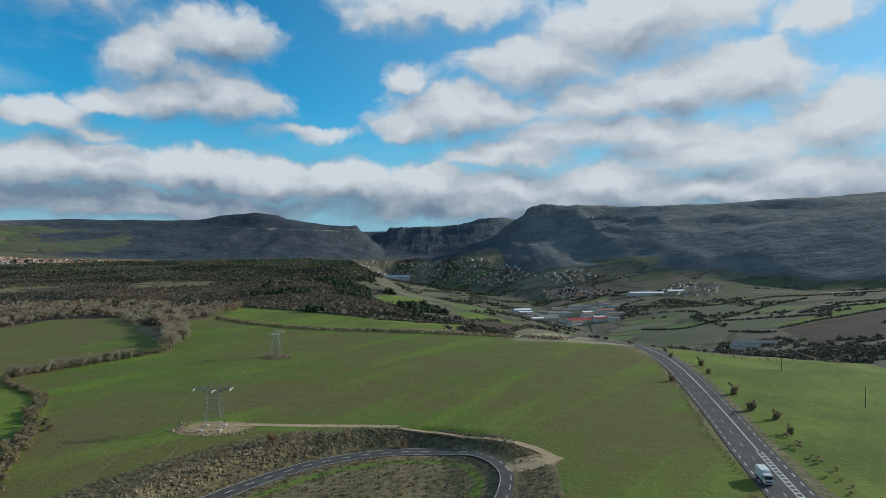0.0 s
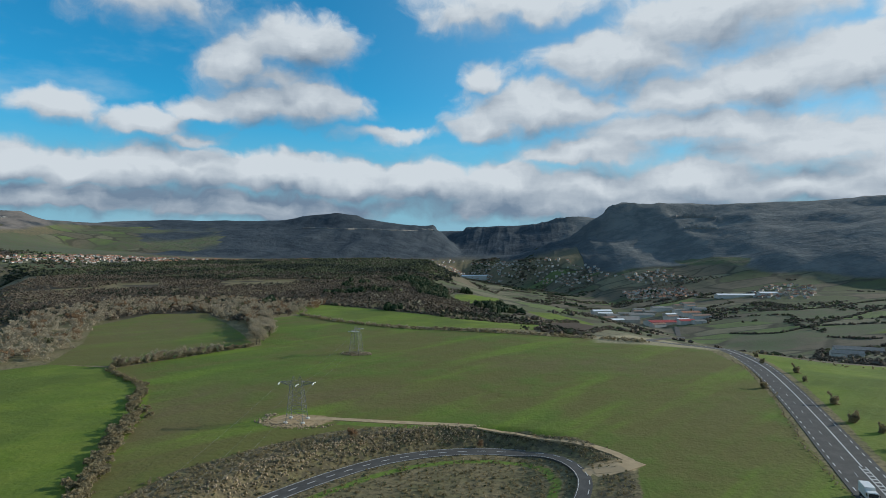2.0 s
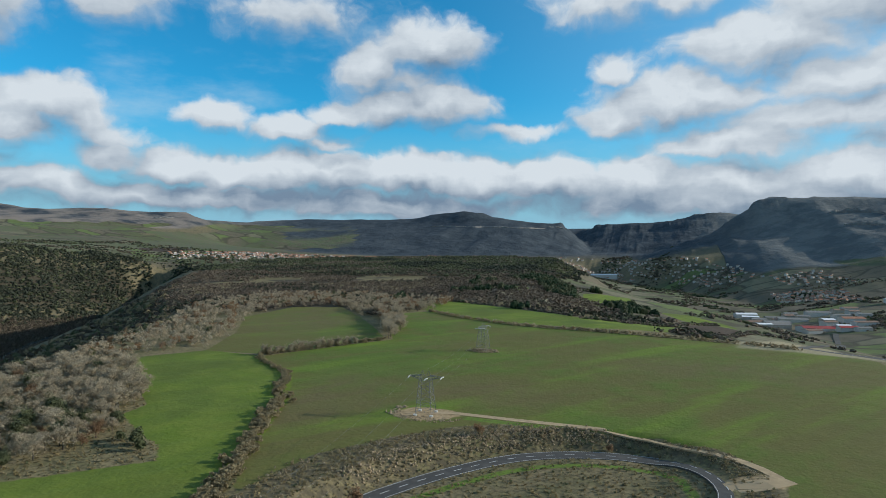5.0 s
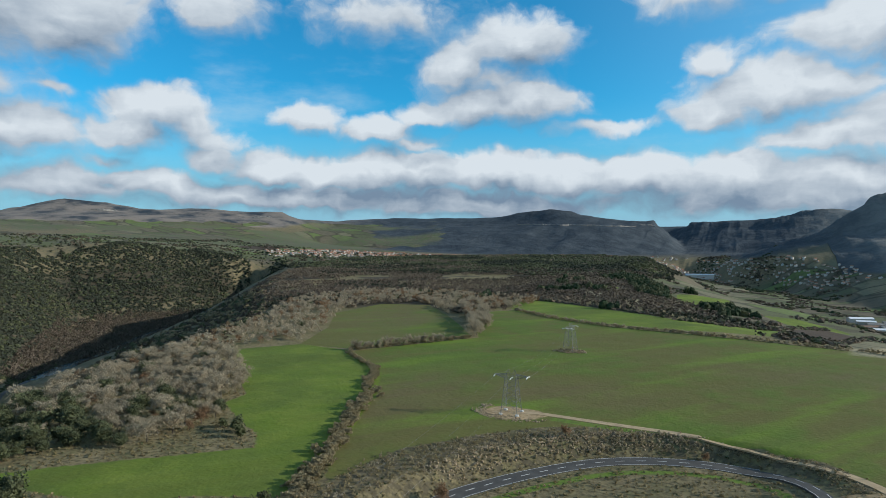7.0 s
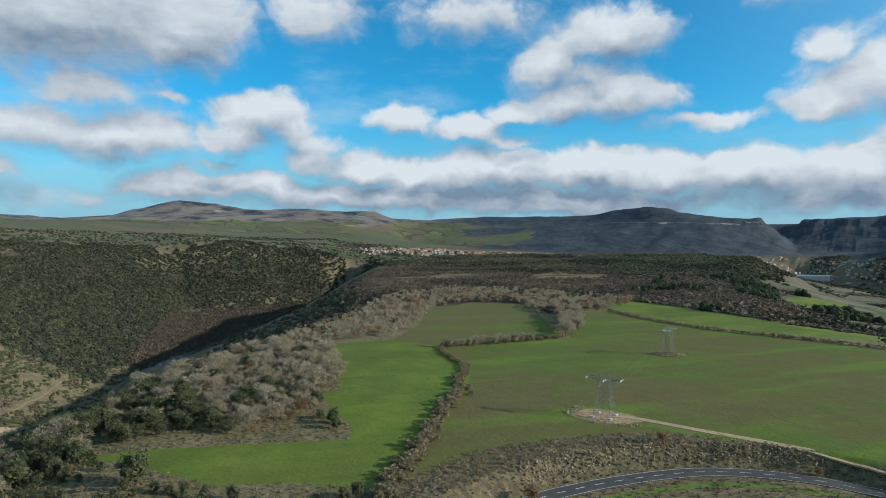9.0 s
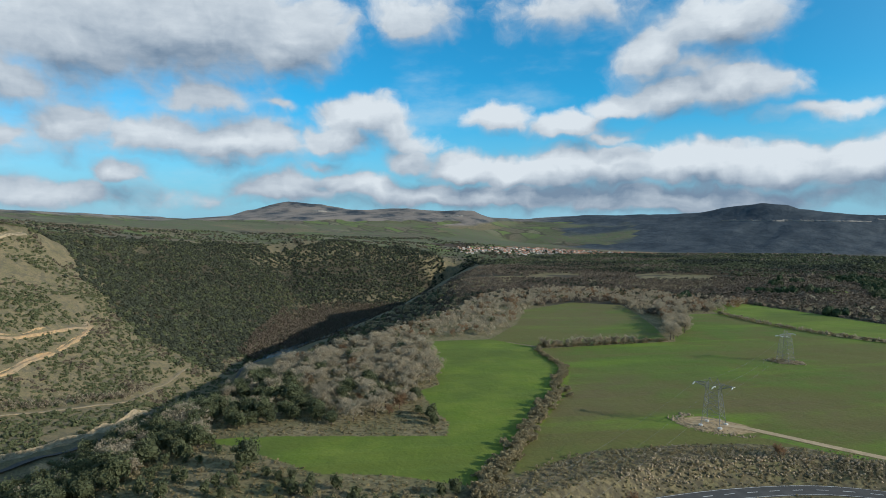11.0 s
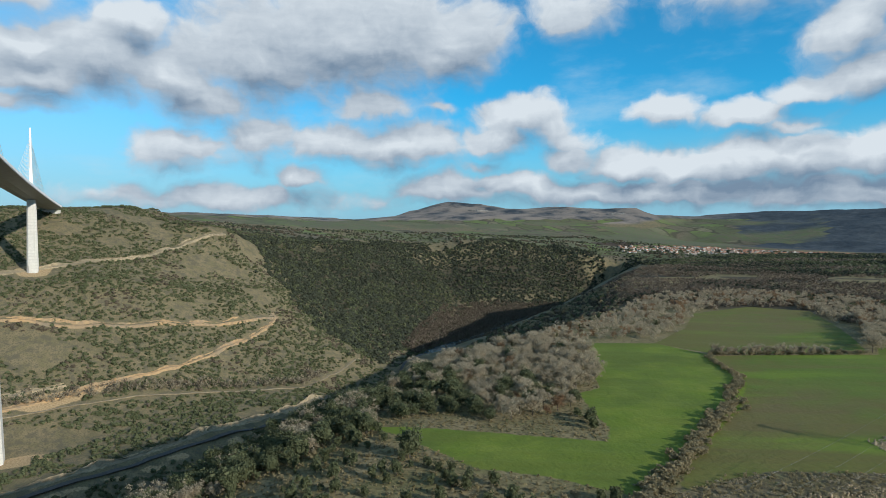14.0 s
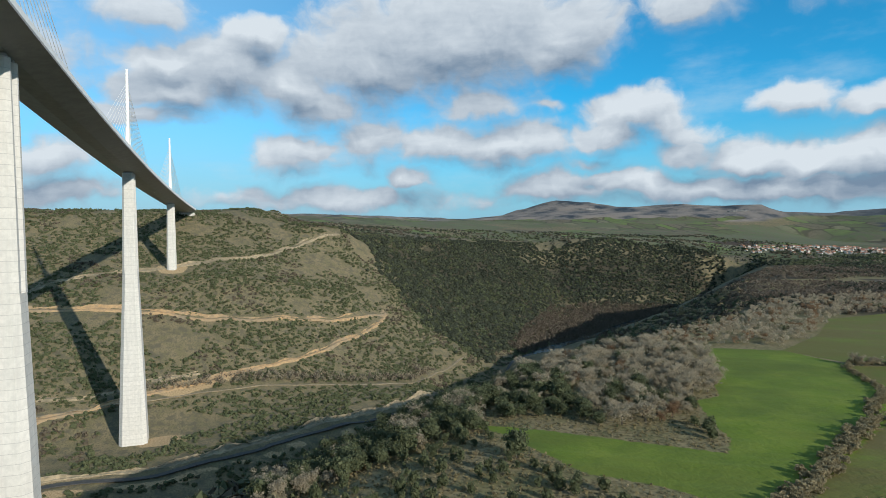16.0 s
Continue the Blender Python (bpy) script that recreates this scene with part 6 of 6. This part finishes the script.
def cliff(az0, az1, el0, el1, tall, pieces):
    """A broken band of rock along a hillside."""
    r = np.random.default_rng(int(abs(az0) * 10))
    bm = bmesh.new()
    last = None
    seen = [slope_point(az0 + (az1 - az0) * i / pieces, el0 + (el1 - el0) * i / pieces) for i in range(pieces + 1)]
    away = np.convolve(np.pad([math.hypot(q[0], q[1]) for q in seen], 6, mode="edge"), np.ones(13) / 13, "valid")
    for i in range(pieces + 1):
        f, d = i / pieces, float(away[i])
        a = radians(az0 + (az1 - az0) * f)
        x, y, z = -d * math.sin(a), d * math.cos(a), EYE + d * math.tan(radians(el0 + (el1 - el0) * f + r.normal() * 0.015))
        ux, uy = -x / d, -y / d
        h = tall * (0.62 + 0.25 * math.sin(f * 9 + az0) * math.sin(f * 23) + r.uniform(-0.06, 0.06)) * max(0.05, math.sin(math.pi * f)) ** 0.4
        out = 10 + r.uniform(-1.2, 1.2)
        ring = loop(bm, [(x + ux * out, y + uy * out, z - 10), (x + ux * out * 0.9, y + uy * out * 0.9, z + h * 0.5), (x + ux * out * 0.5, y + uy * out * 0.5, z + h), (x - ux * 25, y - uy * 25, z + h - 6)])
        if last:
            for a in range(3):
                bm.faces.new((last[a], last[a + 1], ring[a + 1], ring[a]))
        last = ring
    tagged(finish(bm, "cliff", CLIFF), "pale grey limestone cliff below the crest", "cliff", kind="structure")


cliff(20.0, 9.5, 1.25, 1.02, 9, 170)
cliff(-13.2, -16.8, 2.15, 2.05, 26, 60)
cliff(-14.2, -17.0, 1.2, 1.1, 20, 50)
cliff(57.0, 54.6, 2.3, 2.2, 12, 60)
cliff(44.2, 42.4, 1.75, 1.8, 17, 50)
cliff(9.4, 7.9, 1.1, 1.05, 16, 10)

# ---- town and sheds in the broad valley ----
WALLS = [material("render_cream", speckled((0.46, 0.415, 0.345), (0.38, 0.34, 0.285), 0.4, 0.0), 0.9), material("render_white", speckled((0.60, 0.57, 0.52), (0.50, 0.475, 0.435), 0.4, 0.0), 0.9)]
ROOFS = [material("clay_tiles", speckled((0.36, 0.17, 0.10), (0.28, 0.14, 0.09), 0.8, 0.0), 0.9), material("brown_tiles", speckled((0.25, 0.16, 0.11), (0.20, 0.13, 0.10), 0.8, 0.0), 0.9)]
RED_SHEET = material("red_sheet_roof", speckled((0.38, 0.05, 0.04), (0.30, 0.045, 0.035), 0.3, 0.0), 0.6)
GREY_SHEET = material("grey_sheet_roof", speckled((0.27, 0.262, 0.245), (0.19, 0.185, 0.175), 0.3, 0.0), 0.95, spec=0.1)
WHITE_SHEET = material("white_sheet", speckled((0.78, 0.79, 0.80), (0.70, 0.71, 0.72), 0.3, 0.0), 0.9, spec=0.1)


def gable(wide, deep, eaves, ridge, over=0.4):
    """Meshes of the walls, the roof and a window for a house or shed."""
    w, d = wide / 2, deep / 2
    bm = bmesh.new()
    a = loop(bm, [(-w, -d, -3), (w, -d, -3), (w, d, -3), (-w, d, -3)])
    b = loop(bm, [(-w, -d, eaves), (w, -d, eaves), (w, d, eaves), (-w, d, eaves)])
    r0, r1 = bm.verts.new((-w, 0, ridge)), bm.verts.new((w, 0, ridge))
    for i in range(4):
        bm.faces.new((a[i], a[(i + 1) % 4], b[(i + 1) % 4], b[i]))
    bm.faces.new((b[1], b[2], r1)), bm.faces.new((b[3], b[0], r0))
    walls = bpy.data.meshes.new("wall")
    bm.to_mesh(walls)
    bm.free()
    bm = bmesh.new()
    k = (ridge - eaves) / d
    for s in (-1, 1):
        lo = [(-w - over, s * (d + over), eaves - over * k), (w + over, s * (d + over), eaves - over * k), (w + over, 0, ridge), (-w - over, 0, ridge)]
        skin_rings(bm, [loop(bm, [(x, y, z + 0.05) for x, y, z in lo]), loop(bm, [(x, y, z + 0.3) for x, y, z in lo])])
    roof = bpy.data.meshes.new("roof")
    bm.to_mesh(roof)
    bm.free()
    return walls, roof


def dressed(meshes, wall_mat, roof_mat):
    a, b = meshes[0].copy(), meshes[1].copy()
    a.materials.append(wall_mat), b.materials.append(roof_mat)
    return a, b


HOUSES = [dressed(gable(*dims), WALLS[i % 2], ROOFS[(i // 2) % 2]) for i, dims in enumerate(((9, 6.5, 2.8, 4.8), (7.5, 6.5, 3.2, 5.2), (11, 7, 2.6, 4.6), (8, 8, 4.6, 6.8)))]


def building(name, pair, x, y, turn, label, category, group=""):
    root = tagged(new(name), label, category, group)
    for nm, me in zip(("wall", "roof"), pair):
        ob = new(nm, me)
        ob.parent = root
    root.matrix_world = pose(x, y, ground_z(x, y), 0, 0, turn)


def village(poly, count, seed, group, gap=20, keep=None):
    r = np.random.default_rng(seed)
    for x, y in scatter(poly, count, gap, seed, keep):
        building("house", HOUSES[r.integers(4)], x, y, r.uniform(0, 180), "small pale house with a tiled roof", "house", group)


def far_village(name, poly, count, seed, gap, label, keep=None):
    """Houses too small to tell apart, as one mesh."""
    r = np.random.default_rng(seed)
    verts, faces, mats = [], [], []
    for x, y in scatter(poly, count, gap, seed, keep):
        a, z, pair = r.uniform(0, math.pi), ground_z(x, y), HOUSES[r.integers(4)]
        for m, me in enumerate(pair):
            o = len(verts)
            for v in me.vertices:
                verts.append((x + 1.1 * (v.co.x * math.cos(a) - v.co.y * math.sin(a)), y + 1.1 * (v.co.x * math.sin(a) + v.co.y * math.cos(a)), z + 1.1 * v.co.z))
            for p in me.polygons:
                faces.append([o + k for k in p.vertices])
                mats.append(m)
    ob = raw(name, verts, faces, WALLS[1])
    ob.data.materials.append(ROOFS[0])
    ob.data.polygons.foreach_set("material_index", mats)
    tagged(ob, label, "houses", kind="stuff")


def plot_of(rows):
    return [q[:2] for q in at([(a, d, 0) for a, d in rows])]


far_village("hill_village", plot_of([(43, 2200), (43, 2420), (36, 2520), (30, 2400), (30, 2120), (36, 2120)]), 240, 71, 11, "far hill village of pale houses with clay roofs")
far_village("ridge_village", plot_of([(30, 2180), (30, 2310), (22, 2430), (19, 2400), (24, 2180)]), 110, 76, 11, "row of far pale houses with clay roofs on a ridge")
far_village("river_town", plot_of([(22, 2700), (20, 2950), (8, 3280), (6, 3300), (3, 3150), (0.5, 2750), (1, 2550), (6.5, 2850)]), 330, 72, 13, "far town of pale houses by the river", lambda x, y: rough(x, y, 150, 2, 82) > -0.25)
village([(-110, 2900), (21, 2670), (290, 2400), (330, 2220), (187, 2240), (62, 2463), (-90, 2700)], 140, 73, "houses of the valley suburb", 13)
village([(320, 1990), (470, 1850), (460, 1660), (315, 1840)], 110, 74, "houses of the lower suburb", 13)
village([(574, 1620), (654, 1700), (736, 1647), (640, 1440), (540, 1500)], 60, 75, "houses of the hamlet below the hill", 14)
village([(330, 2220), (480, 2150), (520, 1950), (380, 2020)], 45, 77, "scattered houses on the hillside above the suburb", 22)
r_ = np.random.default_rng(91)
for x, y in scatter([(165, 1110), (240, 1200), (330, 1180), (400, 1300), (380, 1500), (250, 1520), (180, 1400)], 24, 34, 92):
    dims = (r_.uniform(18, 42), r_.uniform(12, 20), r_.uniform(5, 8))
    building("warehouse", dressed(gable(dims[0], dims[1], dims[2], dims[2] + 1.8), WALLS[r_.integers(2)], (GREY_SHEET, ROOFS[1], GREY_SHEET, WHITE_SHEET)[r_.integers(4)]), x, y, r_.uniform(0, 30), "low industrial shed with a shallow sheet roof", "warehouse", "sheds of the trading estate")
for x, y, w, d, h, turn, roof_mat, text in (
    (275, 1235, 60, 34, 7, 12, RED_SHEET, "long shed with a red sheet roof"), (312, 1205, 30, 18, 6, 12, RED_SHEET, "long shed with a red sheet roof"),
    (350, 1330, 40, 22, 8, 16, ROOFS[0], "long shed with a clay roof"), (225, 1330, 46, 24, 8, 8, GREY_SHEET, "grey industrial shed in the valley"),
    (265, 1400, 55, 22, 8, 8, GREY_SHEET, "grey industrial shed in the valley"), (325, 1470, 46, 20, 8, 8, GREY_SHEET, "grey industrial shed in the valley"),
    (190, 1480, 44, 20, 8, 15, WHITE_SHEET, "white industrial shed in the valley"), (390, 1500, 30, 18, 7, 20, ROOFS[1], "long shed with a brown roof"),
    (520, 1570, 92, 22, 6, 5, WHITE_SHEET, "long white warehouse in the valley"), (585, 1545, 44, 20, 6, 5, WHITE_SHEET, "long white warehouse in the valley"),
    (-205, 2760, 110, 46, 16, 10, WHITE_SHEET, "large white hall beyond the plateau"), (362, 712, 46, 12, 4, -14, GREY_SHEET, "low grey farm shed among trees"), (340, 690, 30, 10, 4, -14, GREY_SHEET, "low grey farm shed among trees")):
    building("warehouse", dressed(gable(w, d, h, h + 2.5), WALLS[1], roof_mat), x, y, turn, text, "warehouse")
